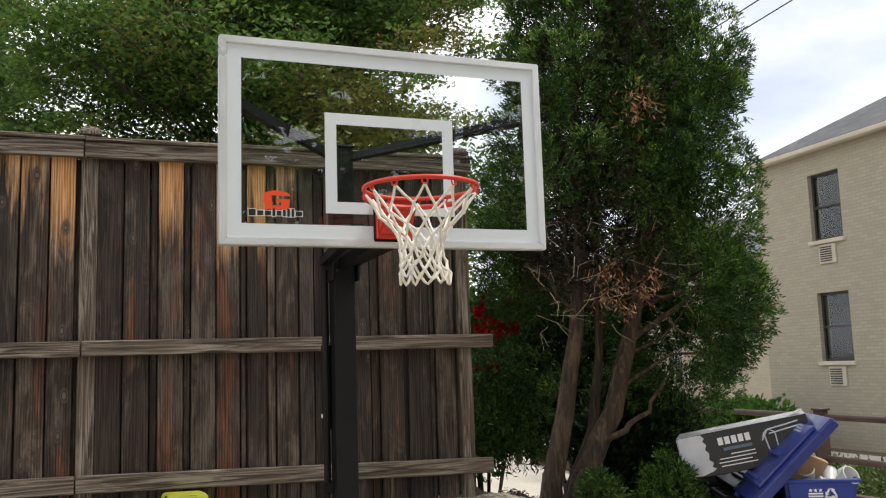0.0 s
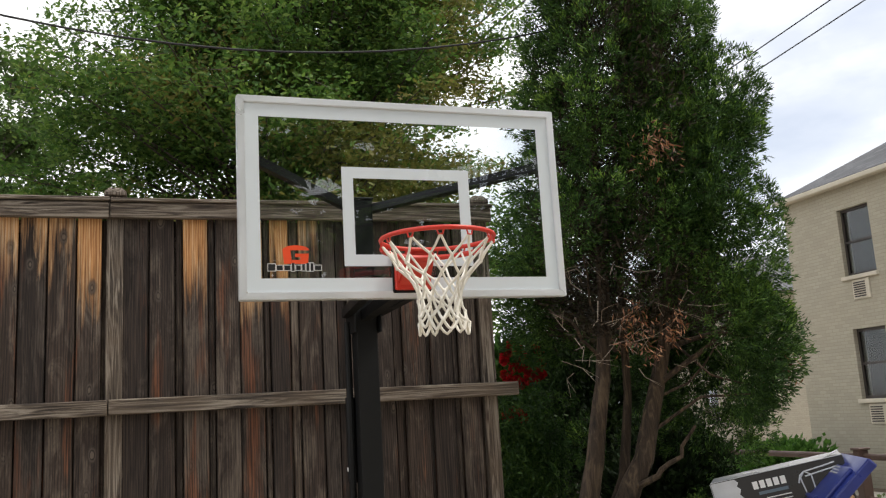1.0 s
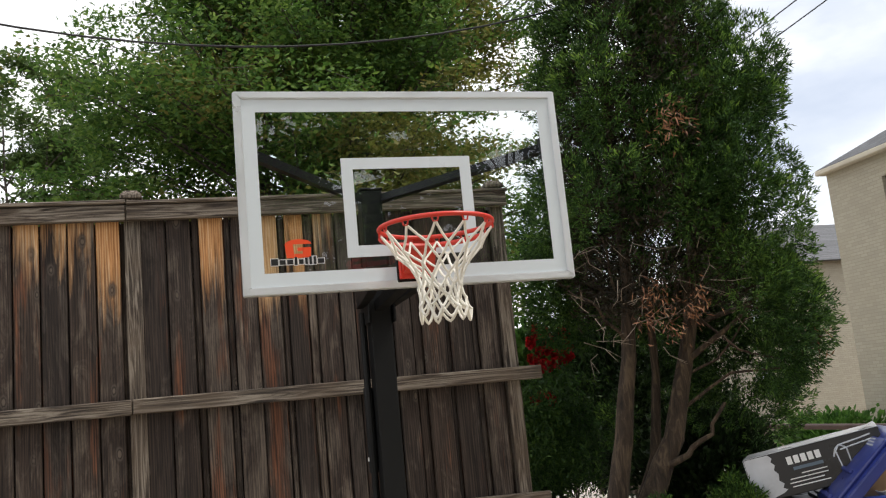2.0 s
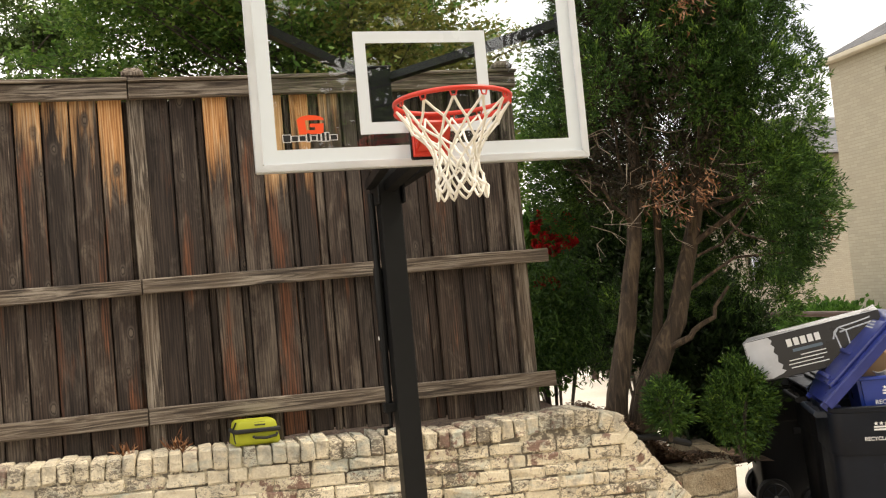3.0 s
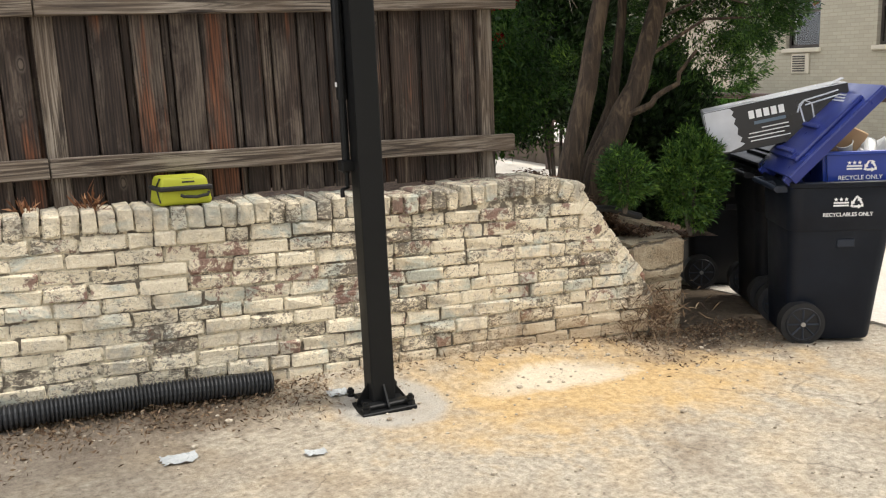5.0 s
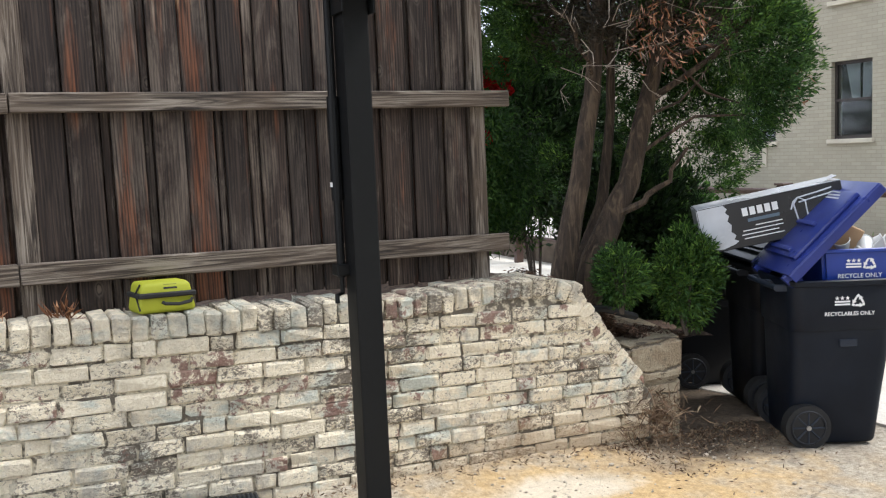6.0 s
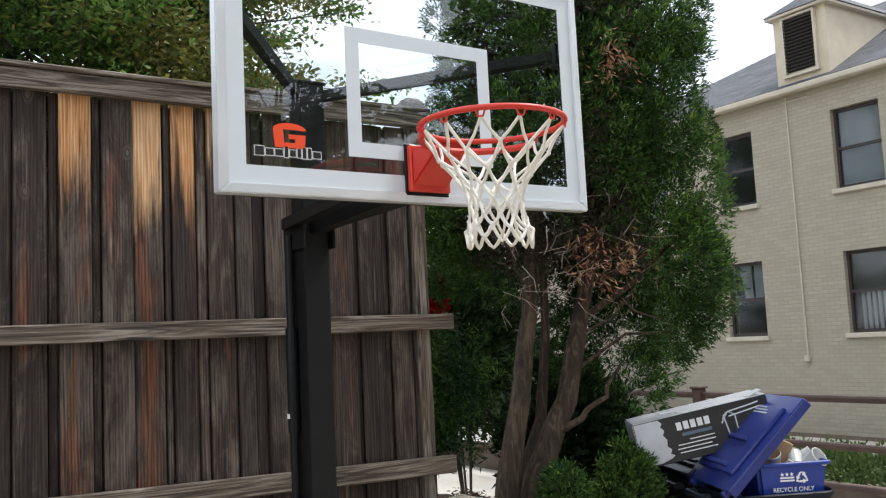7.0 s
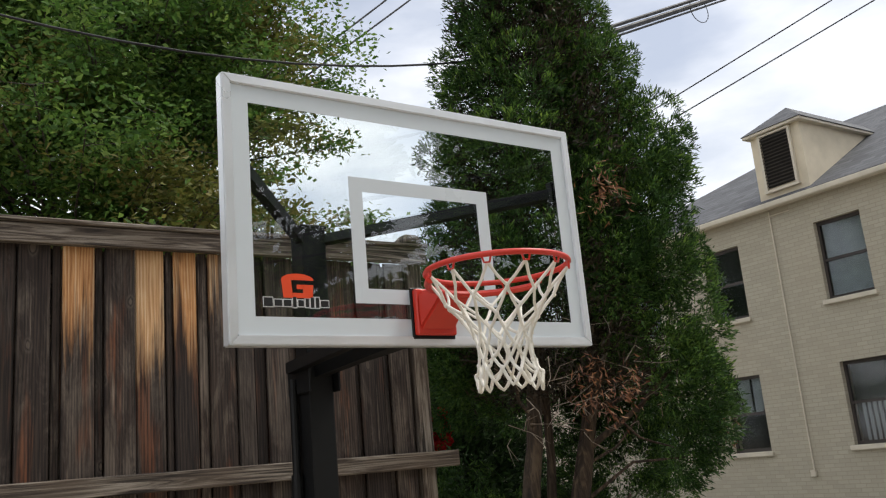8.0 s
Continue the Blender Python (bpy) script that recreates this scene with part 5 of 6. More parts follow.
TUB = plain("cloudy_plastic_tub", (0.72, 0.72, 0.70), 0.25)
LIME = plain("lime_nylon", (0.36, 0.38, 0.016), 0.65, 0, 500, 0.15, 0.25)
BAG_BLACK = plain("black_nylon_webbing", (0.012, 0.012, 0.012), 0.7, 0, 500, 0.2, 0.2)
PIPE = plain("black_corrugated_plastic", (0.022, 0.023, 0.025), 0.5, 0, 100, 0.3, 0.1)
RUST_RAIL = plain("rusty_brown_rail_paint", (0.085, 0.048, 0.036), 0.6, 0, 60, 0.35, 0.2)
EDGING = plain("brown_edging_stone", (0.15, 0.115, 0.085), 0.9, 0, 30, 0.4, 0.5)
CABLE = plain("black_cable", (0.015, 0.015, 0.016), 0.6)
PAPER = plain("crumpled_pale_paper", (0.50, 0.52, 0.52), 0.9, 0, 30, 0.4)
LEAF_LITTER = make_leaf("dry_litter", (0.06, 0.035, 0.02), (0.16, 0.10, 0.06), (0.34, 0.25, 0.16), 0.7, 0.1)
MULCH_CHIP = make_leaf("mulch_chip_brown", (0.035, 0.020, 0.012), (0.10, 0.055, 0.034), (0.24, 0.15, 0.10), 0.7, 0.0)
PEBBLE = make_bark("pale_pebbles", (0.22, 0.18, 0.13), (0.40, 0.34, 0.26), (0.62, 0.56, 0.46))


def build_planter():
    t = thing("planter", pose(0, 0, 0), "old cracked concrete planter holding mulch and shrubs", "planter")
    R = random.Random(4)

    def slab(pts, z0, z1, name="planter_block"):
        b = prism(pts, z0, z1)
        bmesh.ops.bevel(b, geom=b.edges[:], offset=0.018, segments=2, affect="EDGES")
        for v in b.verts:
            v.co += Vector((R.uniform(-1, 1), R.uniform(-1, 1), R.uniform(-1, 1))) * 0.006
        part(name, b, CONC, t)
    slab([(1.84, 1.43), (2.27, 1.46), (2.42, 1.74), (1.86, 1.72)], 0.26, 0.505)
    slab([(1.925, 1.445), (2.26, 1.47), (2.41, 1.74), (1.93, 1.72)], -0.2, 0.252)
    slab([(2.30, 1.72), (2.47, 1.79), (2.80, 2.9), (2.60, 2.95)], -0.2, 0.48)
    for i, (x, z) in enumerate(((1.80, 0.37), (1.875, 0.28), (1.92, 0.19))):
        b = box(x - 0.045, 1.385, z - 0.05, x + 0.045, 1.50, z + 0.04, 0.012)
        part("broken_brick", turn(b, Matrix.Rotation(radians(R.uniform(-5, 5)), 4, "Y")), RAW_BRICK, t)
    # mulch heaped from the fence foot down to the planter edge
    b = bmesh.new()
    nx, ny = 46, 22
    rows = []
    for i in range(nx):
        row = []
        for j in range(ny):
            x, y = -3.9 + (6.55) * i / (nx - 1), 1.58 + 1.75 * j / (ny - 1)
            z = 0.95 - 0.49 * smooth_step(1.25, 2.25, x) - 0.80 * smooth_step(2.2, 3.2, y) * smooth_step(1.2, 1.8, x) + 0.03 * noise.noise(Vector((x * 5, y * 5, 0)))
            row.append(b.verts.new((x, y, z)))
        rows.append(row)
    for i in range(nx - 1):
        for j in range(ny - 1):
            b.faces.new((rows[i][j], rows[i + 1][j], rows[i + 1][j + 1], rows[i][j + 1]))
    part("mulch_bed", b, SOIL, t, "dark bark mulch", True)
    rng = np.random.default_rng(14)
    n = 2400
    cx, cy = rng.uniform(1.35, 2.42, n), rng.uniform(1.60, 1.95, n)
    cz = 0.955 - 0.49 * np.clip((cx - 1.25) / 1.0, 0, 1) ** 2 * (3 - 2 * np.clip((cx - 1.25) / 1.0, 0, 1)) + rng.uniform(0, 0.02, n)
    chips = leaf_object("mulch", [blades(np.stack([cx, cy, cz], 1), rng.normal(0, 1, (n, 3)) * np.array([1, 1, 0.3]), 2, 0.034, 0.005, 0.4, rng, 0.1, 0.4)], MULCH_CHIP, t)
    tagged(chips, "", "", "", "stuff")
    part("edging_pipe", tube([(1.62, 1.60, 0.735), (1.8, 1.60, 0.72), (2.05, 1.62, 0.64)], 0.022, 8), PIPE, t)


build_planter()

YAW = -28.0


def sign_stars(parent, size, material, x, z, y):
    """Three stars over two bars, beside a triangle of three bent arrows."""
    def star(cx):
        b = bmesh.new()
        pts = []
        for k in range(10):
            r = size * (0.17 if k % 2 == 0 else 0.07)
            a = radians(90 + 36 * k)
            pts.append(b.verts.new((cx + r * math.cos(a), y, z + size * 0.28 + r * math.sin(a))))
        b.faces.new(pts)
        part("star", b, material, parent)
    for k in range(3):
        star(x - size * 0.75 + k * size * 0.36)
    for k in range(2):
        part("bar", box(x - size * 0.92, y, z - size * 0.22 + k * size * 0.2, x + size * 0.15, y + 0.001, z - size * 0.10 + k * size * 0.2), material, parent)
    for k in range(3):
        a = radians(150 + 120 * k)
        u, w = Vector((math.cos(a), 0, math.sin(a))), Vector((-math.sin(a), 0, math.cos(a)))
        c = Vector((x + size * 0.72, y, z + size * 0.02))
        b = bmesh.new()
        for pts in ([(0.34, -0.26), (0.34, 0.08), (0.19, 0.08), (0.19, -0.19)], [(0.44, 0.08), (0.265, 0.36), (0.09, 0.08)], [(0.34, -0.29), (0.19, -0.21), (0.11, -0.40), (0.24, -0.48)]):
            b.faces.new([b.verts.new(c + u * p * size + w * q * size) for p, q in pts])
        part("arrow", b, material, parent)


def build_cart(name, label, m, body_mat, lid_angle, lettered):
    """A wheeled cart: x runs from the hinge side to the front, y across, z up."""
    t = thing(name, m, label, "recycling bin", "wheeled recycling bins")
    L, W, H = 0.66, 0.60, 1.0

    def shell(rings, wall=0.006):
        """A tub lofted through rounded rectangles: (z, x0, x1, y inset, corner radius)."""
        b = bmesh.new()
        loops = []
        for z, x0, x1, yi, rc in rings:
            ring = []
            for cx, cy, a0 in ((x1 - rc, W - yi - rc, 0), (x0 + rc, W - yi - rc, 90), (x0 + rc, yi + rc, 180), (x1 - rc, yi + rc, 270)):
                for k in range(6):
                    a = radians(a0 + 18 * k)
                    ring.append(b.verts.new((cx + rc * math.cos(a), cy + rc * math.sin(a), z)))
            loops.append(ring)
        n = len(loops[0])
        for lo, hi in zip(loops, loops[1:]):
            for i in range(n):
                b.faces.new((lo[i], lo[(i + 1) % n], hi[(i + 1) % n], hi[i]))
        b.faces.new(loops[0][::-1])
        bmesh.ops.solidify(b, geom=b.faces[:], thickness=wall)
        return b
    part("body", shell(((0.012, 0.06, L - 0.12, 0.085, 0.05), (0.03, 0.05, L - 0.11, 0.075, 0.06), (0.35, 0.04, L - 0.075, 0.05, 0.07), (0.715, 0.03, L - 0.03, 0.022, 0.08))), body_mat, t, "", True)
    part("upper_body", shell(((0.70, 0.025, L - 0.022, 0.014, 0.08), (0.712, 0.018, L - 0.012, 0.004, 0.085), (0.96, 0.01, L, -0.002, 0.09), (0.965, 0.0, L + 0.012, -0.016, 0.10), (0.992, -0.004, L + 0.018, -0.022, 0.105), (1.0, 0.004, L + 0.010, -0.014, 0.10))), body_mat, t, "", True)
    part("moulded_label", box(0.30, 0.018, 0.60, 0.40, 0.034, 0.645, 0.003), body_mat, t)
    for y0 in (0.025, W - 0.085):
        c = Vector((0.115, y0 + 0.025, 0.13))
        w = part("wheel", cyl(c + Vector((0, -0.045, 0)), c + Vector((0, 0.035, 0)), 0.132, n=28), RUBBER, t, "", True)
        hub = c + Vector((0, -0.047, 0))
        ring = tube([hub + Vector((0.098 * math.cos(a), 0, 0.098 * math.sin(a))) for a in [2 * math.pi * k / 24 for k in range(24)]], 0.007, 6, None, True)
        part("wheel_rim", ring, NAVY2, w)
        for k in range(8):
            a = 2 * math.pi * k / 8
            e = Vector((math.cos(a), 0, math.sin(a)))
            part("spoke", tube([hub + e * 0.02, hub + e * 0.097], 0.006, 5), NAVY, w)
        part("hub_cap", cyl(hub + Vector((0, -0.008, 0)), hub + Vector((0, 0.006, 0)), 0.014, n=12), ZINC, w)
    part("axle", cyl((0.115, 0.06, 0.13), (0.115, W - 0.09, 0.13), 0.012), ZINC, t)
    part("handle_bar", cyl((-0.05, 0.06, 0.955), (-0.05, W - 0.06, 0.955), 0.016), body_mat, t)
    for y in (0.08, W / 2, W - 0.08):
        part("handle_bracket", box(-0.055, y - 0.012, 0.93, 0.02, y + 0.012, 0.972, 0.004), body_mat, t)
    # lid with a raised middle, ribs and a turned-down edge
    lid_mat = LID_BLUE if lettered else body_mat
    tm = Matrix.Translation((0.0, 0, 1.025)) @ Matrix.Rotation(radians(-lid_angle), 4, "Y")
    lp = part("lid", turn(box(0, -0.025, 0, L + 0.06, W + 0.025, 0.02, 0.008, 2), tm), lid_mat, t, "dusty blue lid propped open" if lettered else "", True)
    part("raised_panel", turn(box(0.10, 0.04, 0.018, L - 0.04, W - 0.04, 0.05, 0.016, 2), tm), lid_mat, lp, "", True)
    for bx in ((0, -0.03, -0.045, L + 0.06, -0.018, 0.012), (0, W + 0.018, -0.045, L + 0.06, W + 0.03, 0.012), (L + 0.05, -0.017, -0.045, L + 0.066, W + 0.017, 0.012)):
        part("lid_lip", turn(box(*bx, 0.004, 1), tm), lid_mat, lp)
    for k in range(2):
        b = box(0.13 + k * 0.2, 0.14, 0.045, 0.16 + k * 0.2, W - 0.14, 0.068, 0.008, 2)
        part("lid_rib", turn(b, tm), LID_BLUE if lettered else body_mat, lp)
    if lettered:
        for k, (a0, a1) in enumerate(((0.0, 0.16), (0.02, 0.12), (0.05, 0.14))):
            b = box(0.55 + k * 0.022, 0.18 + a0, 0.0505, 0.56 + k * 0.022, 0.28 + a1, 0.0515)
            part("worn_print", turn(b, tm), CARD_WHITE, lp)
        for y in (0.03, W - 0.07):
            part("hinge_lug", turn(box(-0.03, y, -0.09, 0.05, y + 0.04, 0.01, 0.006), tm), LID_BLUE, lp)
        mark = part("printed_mark", box(0.12, 0.0, 0.8, 0.121, 0.001, 0.801), LOGO_WHITE, t)
        sign_stars(mark, 0.082, LOGO_WHITE, 0.335, 0.868, -0.0035)
        lt = part("lettering", text_mesh("RECYCLABLES ONLY", 0.031, 0.0006, LOGO_WHITE, "lettering", 0.0006), LOGO_WHITE, t)
        lt.location = (0.345, -0.0025, 0.800)
    return t


CART = pose(2.60, 0.93, -0.125, 0, 0, YAW)
build_cart("recycling_cart", "dark navy wheeled recycling cart with blue lid propped open", CART, NAVY, 45, True)
build_cart("recycling_cart", "black navy wheeled cart with closed lid under a box", CART @ pose(0.0, 0.68, 0.0, 0, 0, 2), NAVY2, 5, False)

build_cart("recycling_cart", "black navy wheeled cart standing behind the planter", CART @ pose(-0.30, 1.40, 0.0, 0, 0, 4), NAVY2, 0, False)


def build_crate():
    t = thing("recycling_crate", CART @ pose(0.20, 0.03, 0.90), "blue plastic recycling crate full of tubs and cardboard", "recycling crate")
    L, W, H = 0.44, 0.42, 0.26
    b = bmesh.new()
    lo = [b.verts.new(p) for p in ((0.03, 0.03, 0), (L - 0.03, 0.03, 0), (L - 0.03, W - 0.03, 0), (0.03, W - 0.03, 0))]
    hi = [b.verts.new(p) for p in ((0, 0, H), (L, 0, H), (L, W, H), (0, W, H))]
    b.faces.new(lo[::-1])
    for i in range(4):
        b.faces.new((lo[i], lo[(i + 1) % 4], hi[(i + 1) % 4], hi[i]))
    bmesh.ops.bevel(b, geom=[e for e in b.edges if not e.is_boundary], offset=0.02, segments=2, affect="EDGES")
    bmesh.ops.solidify(b, geom=b.faces[:], thickness=0.005)
    part("tub", b, BLUE, t, "", True)
    b = bmesh.new()
    for bx in ((-0.015, -0.015, H - 0.012, L + 0.015, 0.004, H + 0.012), (-0.015, W - 0.004, H - 0.012, L + 0.015, W + 0.015, H + 0.012), (-0.015, 0.004, H - 0.012, 0.004, W - 0.004, H + 0.012), (L - 0.004, 0.004, H - 0.012, L + 0.015, W - 0.004, H + 0.012)):
        box(*bx, 0.005, 1, b)
    part("rim", b, BLUE, t)
    mark = part("printed_mark", box(0.12, 0.012, 0.16, 0.121, 0.013, 0.161), LOGO_WHITE, t)
    sign_stars(mark, 0.082, LOGO_WHITE, 0.215, 0.178, 0.0055)
    lt = part("lettering", text_mesh("RECYCLE ONLY", 0.036, 0.0006, LOGO_WHITE, "lettering", 0.0004), LOGO_WHITE, t)
    lt.location = (0.22, 0.008, 0.112)
    # contents
    R = random.Random(6)
    def tub(c, r, hh, tilt, spin):
        b = cyl((0, 0, 0), (0, 0, hh), r * 0.8, r, 20, None, False)
        bmesh.ops.solidify(b, geom=b.faces[:], thickness=0.002)
        cyl((0, 0, 0), (0, 0, 0.003), r * 0.8, r * 0.8, 20, b)
        tube([(r * math.cos(a), r * math.sin(a), hh) for a in [2 * math.pi * k / 20 for k in range(20)]], 0.004, 5, b, True)
        ob = new("plastic_tub", as_mesh("plastic_tub", b, TUB, True))
        ob.matrix_world = CART @ pose(0.20 + c[0], 0.03 + c[1], 0.90 + c[2], tilt, spin, 20)
        tagged(ob, "empty cloudy plastic food tub lying in the crate", "tub", "tubs in the crate")
    tub((0.37, 0.10, H - 0.02), 0.058, 0.09, 55, 20)
    tub((0.30, 0.12, H - 0.03), 0.05, 0.10, -40, 40)
    tub((0.20, 0.2, H - 0.02), 0.05, 0.08, 20, -30)
    tub((0.36, 0.25, H - 0.03), 0.055, 0.11, 35, 60)
    for k, (x, y, w, hh, tilt, mat, lab) in enumerate(((0.13, 0.20, 0.2, 0.22, 24, CARD_BROWN, "brown cardboard box flap standing in the crate"), (0.22, 0.30, 0.16, 0.2, -15, CARD_BROWN, "folded brown cardboard in the crate"), (0.26, 0.07, 0.13, 0.05, 35, TUB, "white carton lying in the crate"))):
        ob = new("carton", as_mesh("carton", box(-w / 2, -0.03, -0.02, w / 2, 0.03, hh, 0.004), mat))
        ob.matrix_world = CART @ pose(0.20 + x, 0.03 + y, 0.90 + H - 0.06, 12, tilt, R.uniform(-15, 15))
        tagged(ob, lab, "carton", "cartons in the crate")


build_crate()


def build_box():
    m = Matrix.Translation((2.53, 1.52, 0.985)) @ pose(0, 0, 0, 0, -11, -38)
    t = thing("cardboard_box", m, "long black and white printed cardboard box on bin", "box")
    L, D, H = 0.86, 0.40, 0.285
    part("carton", box(0, 0, 0, L, D, H, 0.004), CARD_BLACK, t)
    part("top_panel", box(0.003, 0.002, H + 0.0005, L - 0.003, D - 0.002, H + 0.004), CARD_WHITE, t, "pale glossy creased top")
    part("end_panel", box(-0.004, 0.003, 0.003, -0.0005, D - 0.003, H - 0.002), CARD_WHITE, t)
    b = bmesh.new()
    pts = [(0.003, 0.02), (0.12, 0.012), (0.19, 0.03), (0.215, 0.045), (0.19, 0.06), (0.205, 0.085), (0.18, 0.11), (0.19, 0.15), (0.17, 0.18), (0.185, 0.21), (0.165, 0.235), (0.18, H - 0.03), (0.16, H - 0.004), (0.003, H - 0.003)]
    b.faces.new([b.verts.new((x, -0.002, z)) for x, z in pts])
    part("printed_picture", b, CARD_WHITE, t)
    # brand word as plain bars of its size
    for k in range(5):
        x = 0.265 + k * 0.045
        part("print_bar", box(x, -0.003, H - 0.095, x + 0.033, -0.001, H - 0.045), LOGO_WHITE, t)
    GREY = plain("grey_print", (0.12, 0.17, 0.22), 0.5)
    part("print_bar", box(0.29, -0.003, H - 0.135, 0.48, -0.001, H - 0.115), GREY, t)
    for k, (a, c) in enumerate(((0.33, 0.49), (0.25, 0.49), (0.24, 0.46), (0.25, 0.49))):
        part("print_bar", box(a, -0.003, H - 0.165 - 0.024 * k, c, -0.001, H - 0.159 - 0.024 * k), LOGO_WHITE, t)
    for pts in ([(0.58, 0.10), (0.57, 0.20), (0.60, 0.235), (0.64, 0.21), (0.64, 0.10)], [(0.60, 0.235), (0.72, 0.245), (0.80, 0.255)], [(0.60, 0.205), (0.70, 0.215), (0.80, 0.225)], [(0.55, 0.17), (0.57, 0.215), (0.60, 0.235)]):
        part("printed_picture", tube([(x, -0.002, z) for x, z in pts], 0.005, 5), CARD_WHITE, t)
    # worn folds and a dog-ear on the top
    part("torn_flap", turn(box(0, 0, 0, 0.10, 0.12, 0.004), Matrix.Translation((L - 0.11, 0.02, H + 0.004)) @ Matrix.Rotation(radians(-14), 4, "Y")), CARD_WHITE, t)


build_box()


def build_bag():
    t = thing("cooler_bag", pose(-0.785, 1.455, 1.033, 0, 2.4, 11) @ Matrix.Scale(0.88, 4), "small lime green zipped cooler bag on the wall", "bag")
    b = box(-0.145, -0.085, 0, 0.145, 0.085, 0.155, 0.022, 3)
    for v in b.verts:
        rise = max(0.0, v.co.z - 0.085)
        v.co.x *= 1 - 2.6 * rise
        v.co.y = v.co.y * (1 - 2.2 * rise) + 0.25 * rise
        v.co.x *= 1 + 0.05 * math.sin(v.co.z * 20)
    part("body", b, LIME, t, "", True)
    part("zip_band", box(-0.150, -0.092, 0.078, 0.150, 0.090, 0.104, 0.006), BAG_BLACK, t)
    part("handle", tube([(-0.03, -0.088, 0.055), (-0.02, -0.102, 0.048), (0.05, -0.104, 0.042), (0.115, -0.102, 0.052), (0.125, -0.088, 0.062)], 0.009, 6), BAG_BLACK, t)
    part("label_patch", turn(box(-0.035, -0.002, -0.012, 0.035, 0.002, 0.012), Matrix.Translation((0.02, -0.062, 0.130)) @ Matrix.Rotation(radians(-22), 4, "X")), BAG_BLACK, t)
    part("corner_piping", tube([(-0.143, -0.082, 0.02), (-0.147, -0.03, 0.10), (-0.130, -0.05, 0.148)], 0.005, 5), BAG_BLACK, t)


build_bag()


def build_pipe():
    pts = [(-3.6, 1.20, 0.27), (-2.1, 1.215, 0.20), (-1.5, 1.22, 0.19), (-1.0, 1.22, 0.175), (-0.47, 1.22, 0.135)]
    fine, rad = [], []
    n = 330
    for i in range(n + 1):
        s = i / n * (len(pts) - 1)
        k = min(int(s), len(pts) - 2)
        fine.append(Vector(pts[k]).lerp(Vector(pts[k + 1]), s - k))
        rad.append(0.050 + (0.006 if i % 3 else -0.004))
    ob = part("corrugated_pipe", tube(fine, rad, 14), PIPE)
    tagged(ob, "black corrugated drain pipe lying along the wall", "drain pipe")


build_pipe()


def build_railing():
    t = thing("steel_railing", pose(0, 0, 0), "rust brown steel pipe railing along the drive", "railing")
    for z in (1.13, 0.68, 0.30):
        part("rail", cyl((6.1, -5, z), (6.3, 12.5, z), 0.035, n=10), RUST_RAIL, t)
    for y in (-3.2, -1.0, 1.65, 4.2, 7.0, 9.7, 12.4):
        p = part("post", box(6.1 + 0.0115 * y - 0.02, y - 0.05, -0.2, 6.1 + 0.0115 * y + 0.11, y + 0.05, 1.2, 0.01), RUST_RAIL, t)
        part("post_cap", box(6.1 + 0.0115 * y - 0.035, y - 0.065, 1.2, 6.1 + 0.0115 * y + 0.125, y + 0.065, 1.225, 0.006), RUST_RAIL, p)


build_railing()


def build_edging():
    t = thing("edging_wall", pose(6.55, 0, 0), "low brown stone edging wall under the railing", "wall")
    R = random.Random(17)
    y = -4.0
    while y < 12.0:
        w = R.uniform(0.7, 1.1)
        part("stone", box(R.uniform(-0.01, 0.01), y, -0.25, 0.30, y + w - 0.012, 0.22 + R.uniform(-0.01, 0.01), 0.015), EDGING, t)
        y += w


build_edging()


def build_cable(a, b, sag, r, label="thin black overhead cable"):
    A, B = Vector(a), Vector(b)
    pts = []
    for i in range(25):
        f = i / 24
        p = A.lerp(B, f)
        p.z -= sag * 4 * f * (1 - f)
        pts.append(p)
    tagged(part("overhead_cable", tube(pts, r, 6), CABLE), label, "cable", "overhead cables")


build_cable((-6.0, 1.8, 6.02), (2.1, 1.85, 4.72), 1.0, 0.007)
build_cable((2.25, 2.9, 3.60), (9.9, -7.6, 8.75), 0.05, 0.005)
build_cable((2.25, 2.9, 3.72), (9.9, -7.4, 9.1), 0.05, 0.005)
build_cable((3.9, 12.0, 8.35), (11.0, 12.0, 14.85), 0.05, 0.020)
build_cable((3.9, 12.0, 8.10), (11.6, 12.0, 14.85), 0.05, 0.020)
for k, (dz, r) in enumerate(((0.0, 0.05), (-0.16, 0.07), (-0.30, 0.03), (0.95, 0.02))):
    build_cable((10.5, 12.0, 10.77 + dz), (24.0, 12.0, 16.92 + dz * 1.05), 0.02, r, "thick black bundled overhead cable")
loop = part("overhead_cable", tube([(18.06 + 0.38 * math.cos(a), 12.0, 13.84 + 0.38 * math.sin(a)) for a in [2 * math.pi * k / 32 for k in range(32)]], 0.012, 6, None, True), CABLE)
tagged(loop, "slack loop of thin cable under the bundle", "cable", "overhead cables")
for k in range(6):
    build_cable((-2.7 - 0.26 * k, -15.8 + 0.26 * k, 5.06 + 0.19 * k), (10.8 - 0.41 * k, -1.6 + 0.3 * k, 5.5 + 0.22 * k), 0.22, 0.02 + 0.012 * (k == 2), "thick black overhead cable across the yard")


